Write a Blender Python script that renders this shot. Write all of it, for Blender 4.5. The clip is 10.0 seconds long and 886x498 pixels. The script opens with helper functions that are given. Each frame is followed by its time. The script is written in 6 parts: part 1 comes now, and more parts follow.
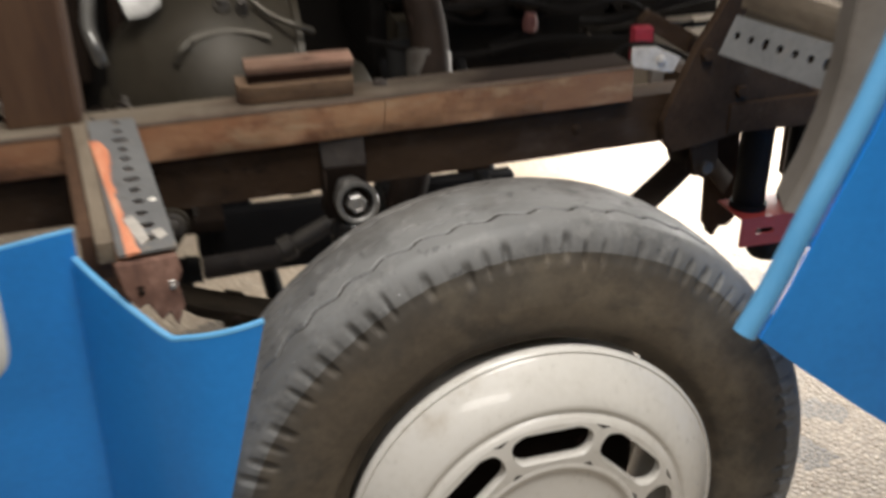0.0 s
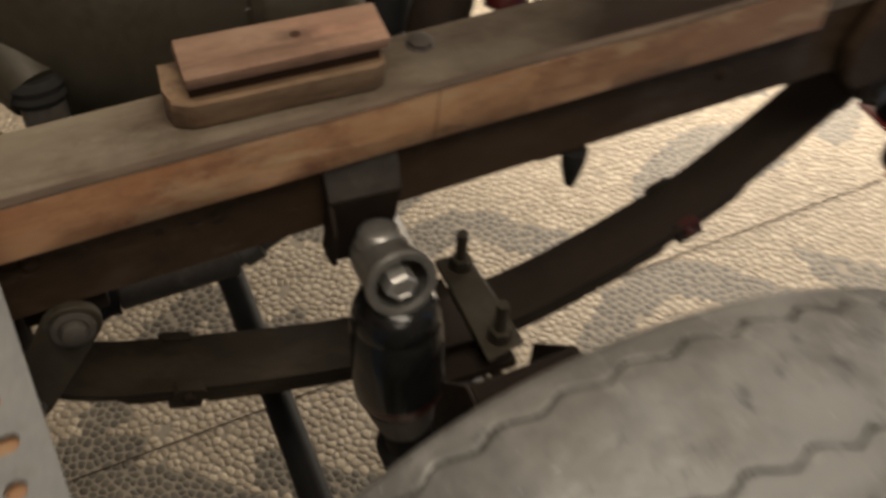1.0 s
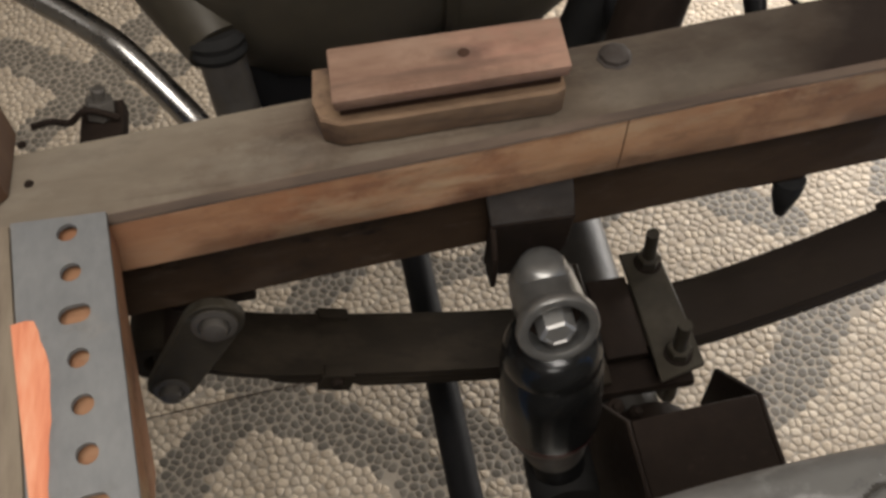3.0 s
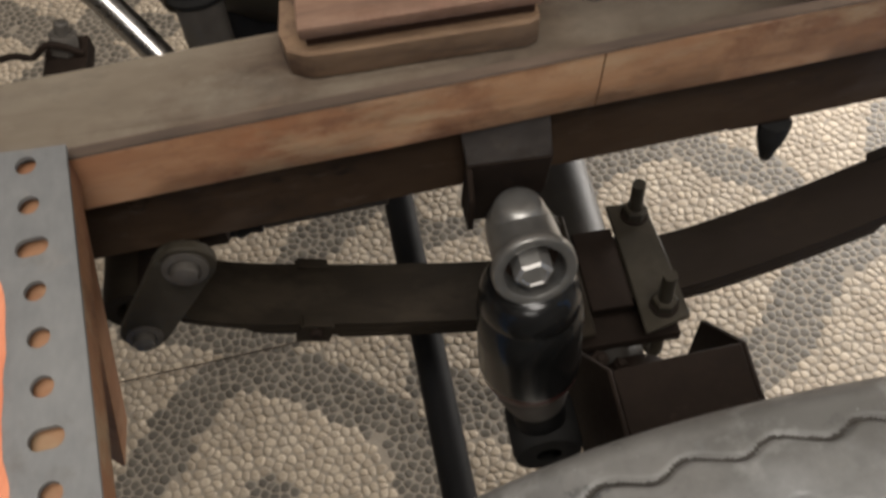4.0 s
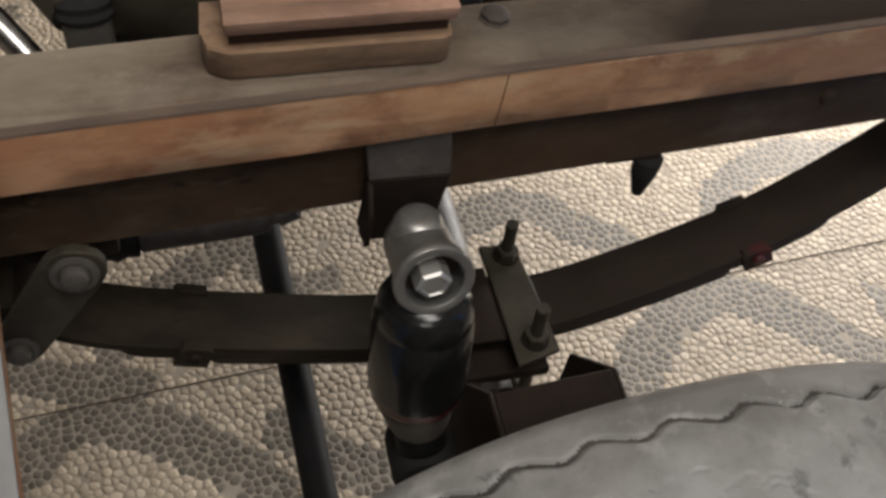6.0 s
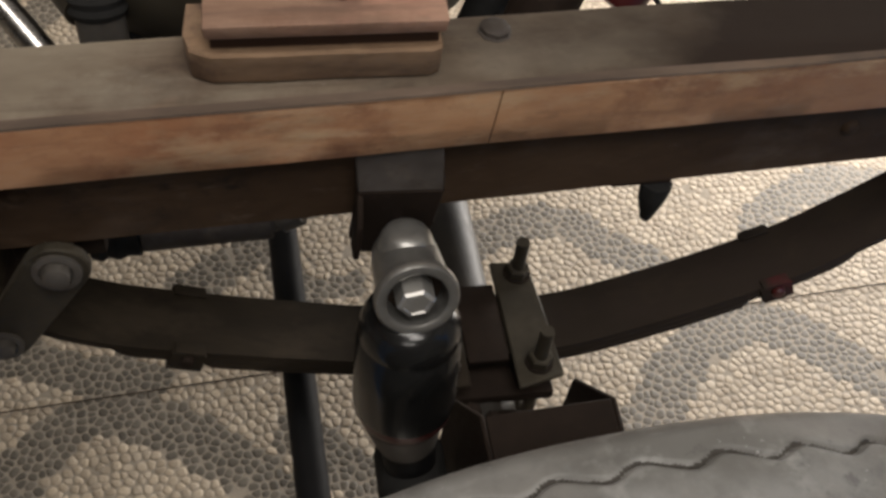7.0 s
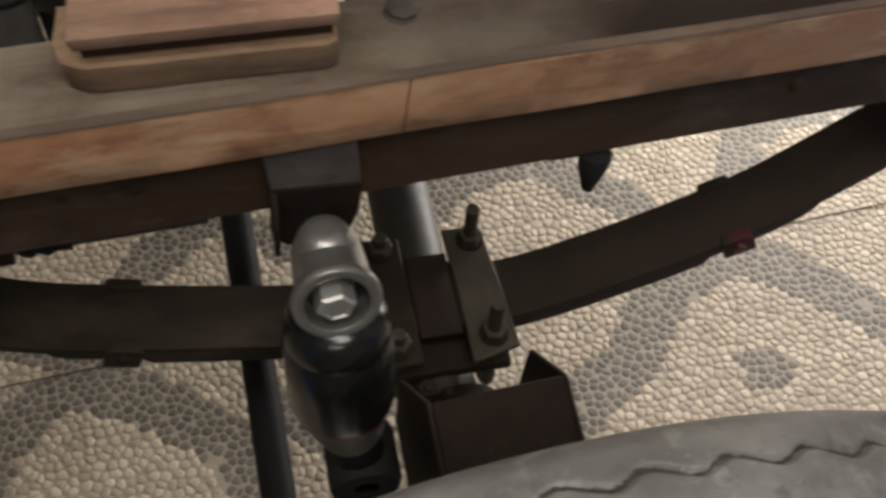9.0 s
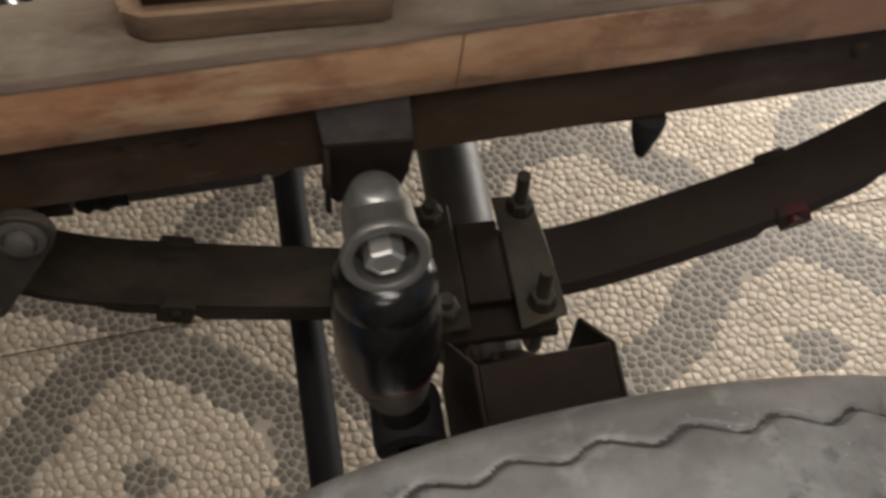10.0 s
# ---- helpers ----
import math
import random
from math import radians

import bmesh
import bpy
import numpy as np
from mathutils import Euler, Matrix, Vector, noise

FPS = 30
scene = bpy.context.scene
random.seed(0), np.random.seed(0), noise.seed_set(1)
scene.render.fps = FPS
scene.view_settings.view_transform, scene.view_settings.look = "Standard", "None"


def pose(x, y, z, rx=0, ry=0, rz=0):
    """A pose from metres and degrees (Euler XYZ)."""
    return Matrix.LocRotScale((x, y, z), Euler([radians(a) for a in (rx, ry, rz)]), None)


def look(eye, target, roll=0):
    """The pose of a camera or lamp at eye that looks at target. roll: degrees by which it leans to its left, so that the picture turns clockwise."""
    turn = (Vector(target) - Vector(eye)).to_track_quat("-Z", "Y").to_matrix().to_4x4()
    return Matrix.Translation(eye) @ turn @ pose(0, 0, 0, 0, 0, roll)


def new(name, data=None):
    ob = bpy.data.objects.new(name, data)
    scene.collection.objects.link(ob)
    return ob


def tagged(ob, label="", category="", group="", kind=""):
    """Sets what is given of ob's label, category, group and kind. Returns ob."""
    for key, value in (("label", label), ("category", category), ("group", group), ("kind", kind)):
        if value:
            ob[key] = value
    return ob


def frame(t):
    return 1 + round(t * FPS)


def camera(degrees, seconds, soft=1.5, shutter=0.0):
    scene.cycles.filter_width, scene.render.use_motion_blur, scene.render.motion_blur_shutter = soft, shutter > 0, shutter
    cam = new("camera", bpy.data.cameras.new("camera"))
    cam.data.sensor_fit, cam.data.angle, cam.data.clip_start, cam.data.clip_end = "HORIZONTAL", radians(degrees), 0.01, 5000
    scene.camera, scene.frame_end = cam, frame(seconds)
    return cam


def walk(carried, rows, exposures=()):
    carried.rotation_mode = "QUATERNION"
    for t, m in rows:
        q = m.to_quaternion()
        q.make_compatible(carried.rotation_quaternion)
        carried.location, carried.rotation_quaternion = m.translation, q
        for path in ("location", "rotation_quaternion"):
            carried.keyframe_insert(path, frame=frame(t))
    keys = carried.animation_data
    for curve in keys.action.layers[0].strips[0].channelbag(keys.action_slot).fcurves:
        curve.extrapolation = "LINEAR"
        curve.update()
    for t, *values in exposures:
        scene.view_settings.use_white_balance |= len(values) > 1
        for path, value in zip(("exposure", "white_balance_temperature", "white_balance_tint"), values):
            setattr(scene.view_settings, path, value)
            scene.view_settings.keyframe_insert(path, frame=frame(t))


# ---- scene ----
cam = camera(47.7, 10.0, soft=3.1, shutter=0.6)
PATH = [
    (0, (-0.23, -1.178, 1.187), (0.217, 0.555, 0.295), -1.2),
    (0.2, (-0.246, -1.013, 1.18), (0.293, 0.628, 0.171), 2.0),
    (0.3, (-0.236, -0.925, 1.187), (0.325, 0.664, 0.112), 2.7),
    (0.4, (-0.235, -0.83, 1.196), (0.373, 0.69, 0.047), 3.4),
    (0.5, (-0.233, -0.755, 1.215), (0.401, 0.692, -0.019), 3.6),
    (0.6, (-0.225, -0.675, 1.217), (0.407, 0.687, -0.104), 2.5),
    (0.8, (-0.225, -0.587, 1.25), (0.377, 0.677, -0.179), 1.8),
    (1, (-0.208, -0.497, 1.232), (0.335, 0.736, -0.246), 2.6),
    (1.2, (-0.176, -0.438, 1.196), (0.270, 0.797, -0.296), 2.4),
    (1.5, (-0.122, -0.37, 1.157), (0.19, 0.857, -0.391), 1.8),
    (2, (-0.109, -0.369, 1.174), (0.112, 0.808, -0.428), 0.2),
    (2.2, (-0.126, -0.371, 1.201), (0.046, 0.793, -0.415), -1.8),
    (2.5, (-0.144, -0.379, 1.239), (-0.045, 0.8, -0.373), -5.1),
    (4, (-0.125, -0.397, 1.211), (-0.055, 0.733, -0.437), -6.2),
    (4.5, (-0.166, -0.419, 1.194), (-0.063, 0.707, -0.456), -3.5),
    (5, (-0.173, -0.423, 1.209), (0.073, 0.739, -0.401), 1.5),
    (5.2, (-0.178, -0.427, 1.214), (0.173, 0.743, -0.371), 5.1),
    (5.5, (-0.19, -0.438, 1.204), (0.264, 0.74, -0.347), 8.2),
    (7, (-0.132, -0.428, 1.19), (0.191, 0.806, -0.351), 7.5),
    (7.5, (-0.118, -0.406, 1.182), (0.19, 0.792, -0.389), 5.0),
    (8, (-0.088, -0.396, 1.194), (0.198, 0.766, -0.408), 4.7),
    (8.5, (-0.041, -0.397, 1.189), (0.2715, 0.7155, -0.443), 5.4),
    (9, (-0.072, -0.378, 1.194), (0.224, 0.726, -0.447), 4.6),
    (9.5, (-0.097, -0.389, 1.213), (0.117, 0.735, -0.428), 2.7),
    (9.7, (-0.093, -0.398, 1.201), (0.103, 0.729, -0.445), 2.1),
    (10, (-0.073, -0.391, 1.186), (0.119, 0.703, -0.477), 1.8),
]
walk(cam, [(t, look(eye, target, roll)) for t, eye, target, roll in PATH],
     exposures=[(0.0, 0.08, 6400, 10), (0.5, -0.12, 7500, 10), (1.0, -0.16, 7600, 10), (1.5, -0.03, 6800, 10), (2.0, 0.06, 6550, 10), (2.5, 0.06, 6450, 10), (4.0, 0.12, 6500, 10), (5.5, 0.12, 6350, 10), (7.0, 0.02, 6550, 10), (10.0, 0.02, 6520, 10)])

# ---- world and lamps ----
world = bpy.data.worlds.new("room_world")
scene.world = world
world.use_nodes = True
world.node_tree.nodes["Background"].inputs[0].default_value = (1.0, 0.97, 0.93, 1)
world.node_tree.nodes["Background"].inputs[1].default_value = 0.035


def area_lamp(name, eye, target, sx, sy, watts, colour):
    data = bpy.data.lights.new(name, "AREA")
    data.shape, data.size, data.size_y, data.energy, data.color = "RECTANGLE", sx, sy, watts, colour
    ob = new(name, data)
    ob.matrix_world = look(eye, target)
    return ob


WARM, COOL = (1.0, 0.90, 0.78), (1.0, 0.95, 0.885)
# Unseen overhead lamps, added and weighted to balance the brightness.
area_lamp("added_overhead_lamp", (1.45, 1.58, 2.05), (0.65, 0.5, 0.0), 0.9, 0.4, 10, WARM)
# Unseen low light added from the right; no doorway is known there.
area_lamp("added_side_light", (1.66, 1.50, 0.62), (0.55, 0.45, 0.05), 1.5, 1.15, 104, (1.0, 0.955, 0.90))
area_lamp("added_overhead_lamp", (0.20, -1.20, 2.62), (0.10, -0.10, 0.6), 0.9, 0.4, 20, COOL)
area_lamp("added_overhead_lamp", (-0.15, -0.60, 2.66), (-0.10, -0.50, 0.0), 1.1, 0.40, 25, COOL)
# This one is added to brighten the blue panels and the sidewall.
area_lamp("added_overhead_lamp", (-0.5, -2.7, 2.66), (-0.2, -0.4, 0.5), 1.3, 0.35, 16, COOL)
area_lamp("added_overhead_lamp", (-1.9, 0.9, 2.70), (-0.7, 0.4, 0.4), 1.3, 0.4, 2.5, COOL)


# ---- materials ----
def material(name, colours, scale=8.0, stretch=(1, 1, 1), rough=(0.5, 0.7), metal=0.0, bump=0.2, fine=120.0,
             spots=None, spot_scale=14.0, spot_edge=(0.60, 0.68), more=(), island=0.0, coat=0.0, relief=0.002, spec=0.5):
    """Noise between colours, a fine grain in roughness and relief, and worn or dirty spots of another colour.

    Each entry of more lays on another (colour, scale, stretch, edge, amount)."""
    m = bpy.data.materials.new(name)
    m.use_nodes = True
    nt = m.node_tree
    n, ln = nt.nodes, nt.links
    bsdf = n["Principled BSDF"]
    tc = n.new("ShaderNodeTexCoord")
    mp = n.new("ShaderNodeMapping")
    mp.inputs["Scale"].default_value = stretch
    ln.new(tc.outputs["Object"], mp.inputs["Vector"])
    big = n.new("ShaderNodeTexNoise")
    big.inputs["Scale"].default_value, big.inputs["Detail"].default_value, big.inputs["Roughness"].default_value = scale, 6, 0.62
    small = n.new("ShaderNodeTexNoise")
    small.inputs["Scale"].default_value, small.inputs["Detail"].default_value = fine, 4
    for t in (big, small):
        ln.new(mp.outputs["Vector"], t.inputs["Vector"])
    ramp = n.new("ShaderNodeValToRGB")
    el = ramp.color_ramp.elements
    while len(el) < len(colours):
        el.new(0.5)
    for i, c in enumerate(colours):
        el[i].position = 0.30 + 0.40 * i / max(1, len(colours) - 1)
        el[i].color = (*c, 1)
    mix0 = n.new("ShaderNodeMix")
    mix0.data_type = "FLOAT"
    mix0.inputs[0].default_value = 0.28
    ln.new(big.outputs["Fac"], mix0.inputs[2])
    ln.new(small.outputs["Fac"], mix0.inputs[3])
    ln.new(mix0.outputs[0], ramp.inputs["Fac"])
    col = ramp.outputs["Color"]
    layers = ([(spots, spot_scale, (1, 1, 1), spot_edge, 1.0)] if spots else []) + list(more)
    for k, (tint, sc, st, edge, amount) in enumerate(layers):
        smp = n.new("ShaderNodeMapping")
        smp.inputs["Scale"].default_value = st
        smp.inputs["Location"].default_value = (3.7 * k, 1.9 * k, 5.3 * k)
        ln.new(tc.outputs["Object"], smp.inputs["Vector"])
        sp = n.new("ShaderNodeTexNoise")
        sp.inputs["Scale"].default_value, sp.inputs["Detail"].default_value, sp.inputs["Roughness"].default_value = sc, 7, 0.7
        ln.new(smp.outputs["Vector"], sp.inputs["Vector"])
        mr = n.new("ShaderNodeMapRange")
        mr.inputs[1].default_value, mr.inputs[2].default_value = edge
        mr.inputs[4].default_value = amount
        ln.new(sp.outputs["Fac"], mr.inputs[0])
        mx = n.new("ShaderNodeMix")
        mx.data_type = "RGBA"
        ln.new(mr.outputs[0], mx.inputs[0])
        ln.new(col, mx.inputs[6])
        mx.inputs[7].default_value = (*tint, 1)
        col = mx.outputs[2]
    if island:
        geo = n.new("ShaderNodeNewGeometry")
        info = n.new("ShaderNodeObjectInfo")
        add = n.new("ShaderNodeMath")
        add.operation = "ADD"
        ln.new(geo.outputs["Random Per Island"], add.inputs[0])
        ln.new(info.outputs["Random"], add.inputs[1])
        fr = n.new("ShaderNodeMath")
        fr.operation = "FRACT"
        ln.new(add.outputs[0], fr.inputs[0])
        mr2 = n.new("ShaderNodeMapRange")
        mr2.inputs[3].default_value, mr2.inputs[4].default_value = 1 - island, 1 + island * 0.7
        ln.new(fr.outputs[0], mr2.inputs[0])
        hsv = n.new("ShaderNodeHueSaturation")
        ln.new(mr2.outputs[0], hsv.inputs["Value"])
        ln.new(col, hsv.inputs["Color"])
        col = hsv.outputs["Color"]
    ln.new(col, bsdf.inputs["Base Color"])
    rr = n.new("ShaderNodeMapRange")
    rr.inputs[3].default_value, rr.inputs[4].default_value = rough
    ln.new(small.outputs["Fac"], rr.inputs[0])
    ln.new(rr.outputs[0], bsdf.inputs["Roughness"])
    bsdf.inputs["Metallic"].default_value = metal
    bsdf.inputs["Coat Weight"].default_value = coat
    bsdf.inputs["Specular IOR Level"].default_value = spec
    if bump:
        bp = n.new("ShaderNodeBump")
        bp.inputs["Strength"].default_value, bp.inputs["Distance"].default_value = bump, relief
        ln.new(mix0.outputs[0], bp.inputs["Height"])
        ln.new(bp.outputs["Normal"], bsdf.inputs["Normal"])
    return m


M_WOOD = material("sill_wood", [(0.1610, 0.0805, 0.0415), (0.2928, 0.1635, 0.0866), (0.4087, 0.2574, 0.1464)], 7, (0.6, 2.4, 2.4), (0.7, 0.9), bump=0.35, fine=60,
                  spots=(0.120, 0.050, 0.026), spot_scale=8, spot_edge=(0.50, 0.64),
                  more=[((0.330, 0.235, 0.150), 13, (0.5, 1, 1.6), (0.52, 0.66), 0.60), ((0.070, 0.034, 0.018), 9, (0.45, 1, 2.6), (0.56, 0.66), 0.62),
                        ((0.085, 0.045, 0.026), 30, (0.10, 3, 3), (0.54, 0.66), 0.45), ((0.045, 0.024, 0.015), 48, (0.6, 1, 1.2), (0.66, 0.72), 0.55),
                        ((0.420, 0.300, 0.195), 38, (0.35, 1, 1.3), (0.54, 0.64), 0.45), ((0.090, 0.046, 0.026), 34, (0.4, 1, 1.2), (0.55, 0.65), 0.5), ((0.30, 0.115, 0.05), 10, (0.7, 1, 1), (0.56, 0.66), 0.5)])
M_WOODTOP = material("weathered_wood", [(0.0720, 0.0528, 0.0382), (0.1215, 0.0946, 0.0701), (0.1710, 0.1386, 0.1051)], 7, (0.7, 2.4, 2.4), (0.8, 0.95), bump=0.35, fine=50, spec=0.08,
                     spots=(0.062, 0.040, 0.030), spot_scale=6, spot_edge=(0.50, 0.72),
                     more=[((0.175, 0.150, 0.120), 10, (0.6, 1.4, 1), (0.55, 0.68), 0.55), ((0.050, 0.034, 0.026), 34, (0.12, 2.6, 2), (0.55, 0.66), 0.5), ((0.150, 0.085, 0.055), 14, (0.7, 1, 1), (0.60, 0.70), 0.45),
                           ((0.055, 0.042, 0.033), 42, (0.5, 1, 1), (0.55, 0.66), 0.45), ((0.230, 0.200, 0.160), 30, (0.5, 1, 1), (0.58, 0.68), 0.4)])
M_BLOCK = material("block_wood", [(0.1120, 0.0560, 0.0347), (0.2016, 0.1210, 0.0829), (0.2632, 0.1747, 0.1266)], 9, (0.8, 2.6, 2.6), (0.75, 0.92), bump=0.4, fine=55,
                   spots=(0.110, 0.052, 0.031), spot_scale=9, spot_edge=(0.52, 0.70),
                   more=[((0.250, 0.120, 0.085), 16, (0.6, 1.2, 1.2), (0.54, 0.66), 0.55), ((0.075, 0.045, 0.032), 36, (0.14, 2.4, 2), (0.54, 0.66), 0.5)])
M_BOARD = material("worn_board", [(0.0905, 0.0522, 0.0308), (0.1811, 0.1113, 0.0654), (0.2716, 0.1760, 0.1077)], 10, (0.8, 2.6, 2.6), (0.8, 0.95), bump=0.45, fine=55,
                   spots=(0.070, 0.040, 0.027), spot_scale=12, spot_edge=(0.50, 0.66),
                   more=[((0.240, 0.150, 0.090), 13, (0.4, 1, 2), (0.56, 0.66), 0.6), ((0.040, 0.024, 0.016), 18, (0.3, 1, 3), (0.58, 0.66), 0.6)])
M_EDGE = material("dark_wood_edge", [(0.0330, 0.0225, 0.0165), (0.0690, 0.0465, 0.0330), (0.1200, 0.0840, 0.0615)], 14, (0.5, 2, 2), (0.8, 0.95), bump=0.4, fine=60,
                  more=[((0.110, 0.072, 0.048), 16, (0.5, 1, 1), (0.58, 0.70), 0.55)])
M_SPLINT = material("splintered_rusty_wood", [(0.050, 0.024, 0.017), (0.120, 0.060, 0.042), (0.240, 0.140, 0.105)], 30, (1, 1, 0.5), (0.75, 0.95), bump=0.8, fine=120, relief=0.004)
M_PALE = material("pale_weathered_wood", [(0.095, 0.070, 0.048), (0.185, 0.148, 0.108), (0.275, 0.228, 0.172)], 12, (3.0, 0.5, 3.0), (0.75, 0.95), bump=0.4, fine=70)
M_GROOVE = material("shade_dark_wood", [(0.028, 0.014, 0.009), (0.055, 0.028, 0.017)], 12, (0.6, 4, 4), (0.8, 0.95), spec=0.22, bump=0.4)
M_FRESH = material("fresh_orange_wood", [(0.50, 0.14, 0.065), (0.66, 0.25, 0.135), (0.74, 0.40, 0.25)], 14, (5, 0.6, 3), (0.6, 0.85), bump=0.6, fine=90)
M_POST = material("post_wood", [(0.0356, 0.0149, 0.0071), (0.0641, 0.0298, 0.0132), (0.0960, 0.0507, 0.0253)], 6, (3.5, 3.5, 0.5), (0.6, 0.85), bump=0.4, fine=60)
M_RUST = material("rusty_dark_steel", [(0.0082, 0.0053, 0.0039), (0.0171, 0.0114, 0.0084), (0.0266, 0.0183, 0.0138)], 10, rough=(0.6, 0.9), metal=0.25, spec=0.12, bump=0.35, fine=150,
                  spots=(0.045, 0.030, 0.025), spot_scale=16)
M_RAIL = material("brown_chassis_steel", [(0.0214, 0.0121, 0.0069), (0.0401, 0.0243, 0.0142), (0.0634, 0.0406, 0.0248)], 9, (0.5, 1.5, 1.5), rough=(0.6, 0.9), metal=0.1, spec=0.15, bump=0.4, fine=140,
                  spots=(0.014, 0.010, 0.008), spot_scale=9, spot_edge=(0.54, 0.70),
                  more=[((0.095, 0.070, 0.053), 22, (0.6, 1, 1.6), (0.58, 0.70), 0.55), ((0.010, 0.007, 0.006), 24, (0.5, 1, 1), (0.62, 0.70), 0.8), ((0.120, 0.100, 0.082), 60, (0.25, 1, 1.8), (0.66, 0.74), 0.30)])
M_CROSS = material("brown_painted_steel", [(0.0209, 0.0123, 0.0080), (0.0380, 0.0238, 0.0152), (0.0589, 0.0387, 0.0256)], 9, rough=(0.75, 0.95), spec=0.08, bump=0.4, fine=140,
                   more=[((0.085, 0.066, 0.050), 24, (1, 1, 1), (0.62, 0.74), 0.5), ((0.012, 0.009, 0.007), 12, (1, 1, 1), (0.56, 0.68), 0.6)])
M_SPRING = material("leaf_spring_steel", [(0.0090, 0.0067, 0.0043), (0.0180, 0.0134, 0.0089), (0.0270, 0.0204, 0.0138)], 12, (0.4, 2, 2), rough=(0.55, 0.85), metal=0.3, spec=0.12, bump=0.3,
                    spots=(0.045, 0.018, 0.013), spot_scale=11, spot_edge=(0.66, 0.74))
M_CLIP = material("red_smudged_steel", [(0.012, 0.009, 0.007), (0.022, 0.016, 0.012), (0.034, 0.026, 0.020)], 18, rough=(0.6, 0.85), spec=0.15, bump=0.35,
                  spots=(0.050, 0.012, 0.012), spot_scale=20, spot_edge=(0.50, 0.64))
M_OLIVE = material("greasy_olive_steel", [(0.0158, 0.0133, 0.0090), (0.0336, 0.0276, 0.0189), (0.0578, 0.0475, 0.0342)], 14, rough=(0.5, 0.8), metal=0.2, spec=0.25, bump=0.35,
                   spots=(0.055, 0.050, 0.040), spot_scale=26, spot_edge=(0.60, 0.72))
M_DUSTY = material("dusty_steel", [(0.0432, 0.0367, 0.0311), (0.0734, 0.0648, 0.0562), (0.0994, 0.0907, 0.0799)], 14, rough=(0.45, 0.75), metal=0.35, bump=0.3,
                   spots=(0.055, 0.045, 0.038), spot_scale=18)
M_AXLE = material("worn_axle_steel", [(0.010, 0.008, 0.007), (0.018, 0.015, 0.012), (0.030, 0.025, 0.021)], 14, rough=(0.45, 0.65), metal=0.0, spec=0.4, bump=0.3,
                  spots=(0.022, 0.016, 0.012), spot_scale=18)
M_BRACKET = material("grey_primed_steel", [(0.0312, 0.0262, 0.0226), (0.0499, 0.0423, 0.0377), (0.0645, 0.0558, 0.0502)], 16, rough=(0.6, 0.85), metal=0.1, bump=0.3, spec=0.25,
                     spots=(0.030, 0.022, 0.018), spot_scale=22, spot_edge=(0.56, 0.70))
M_ZINC = material("zinc_steel", [(0.2940, 0.2800, 0.2590), (0.4060, 0.3920, 0.3710), (0.4760, 0.4620, 0.4410)], 22, rough=(0.30, 0.52), metal=0.75, bump=0.2,
                  spots=(0.25, 0.22, 0.18), spot_scale=40)
M_ALLOY = material("dull_aluminium", [(0.1552, 0.1501, 0.1424), (0.2173, 0.2122, 0.2018), (0.2587, 0.2536, 0.2432)], 18, rough=(0.30, 0.46), metal=0.75, bump=0.25)
M_SLOT = material("galvanised_angle", [(0.1170, 0.1188, 0.1197), (0.1637, 0.1654, 0.1663), (0.2130, 0.2130, 0.2103)], 9, (2, 1, 1), rough=(0.50, 0.70), metal=0.2, bump=0.2,
                  spots=(0.30, 0.24, 0.18), spot_scale=22, spot_edge=(0.62, 0.72))
M_SHOCK = material("gloss_black_paint", [(0.004, 0.004, 0.004), (0.009, 0.009, 0.009)], 10, rough=(0.17, 0.24), bump=0.0, spec=0.32)
M_BLACK = material("black_enamel", [(0.0042, 0.0042, 0.0049), (0.0098, 0.0091, 0.0091)], 12, rough=(0.55, 0.78), spec=0.14, bump=0.1)
M_REDBAND = material("dark_red_paint", [(0.0300, 0.0024, 0.0024), (0.0480, 0.0042, 0.0036)], 14, rough=(0.3, 0.5), bump=0.1)
# Near black, so background pieces stay as dark as in shade.
M_NEARBLACK = material("near_black_matte", [(0.0040, 0.0036, 0.0034), (0.0085, 0.0075, 0.0068)], 9, rough=(0.8, 0.95), spec=0.06, bump=0.2)
M_RUBBER = material("black_rubber", [(0.010, 0.010, 0.010), (0.022, 0.021, 0.020)], 14, rough=(0.7, 0.9), spec=0.1, bump=0.3)
M_TYRE = material("dusty_tyre_rubber", [(0.0455, 0.0416, 0.0383), (0.0920, 0.0850, 0.0785), (0.1351, 0.1263, 0.1181)], 6, rough=(0.46, 0.66), spec=0.40, bump=0.30, fine=160,
                  spots=(0.150, 0.152, 0.154), spot_scale=34, spot_edge=(0.60, 0.74),
                  more=[((0.036, 0.038, 0.040), 20, (1, 1, 1), (0.55, 0.64), 0.7), ((0.230, 0.222, 0.208), 9, (1, 1, 1), (0.54, 0.66), 0.6), ((0.030, 0.029, 0.028), 7, (1, 1, 1), (0.52, 0.66), 0.6), ((0.160, 0.150, 0.130), 15, (1, 0.5, 1), (0.58, 0.68), 0.5), ((0.42, 0.42, 0.42), 150, (1, 1, 1), (0.70, 0.74), 0.9)])
M_TREADGAP = material("dark_tread_groove", [(0.030, 0.027, 0.024), (0.062, 0.056, 0.050)], 20, rough=(0.8, 0.95), spec=0.1, bump=0.3)
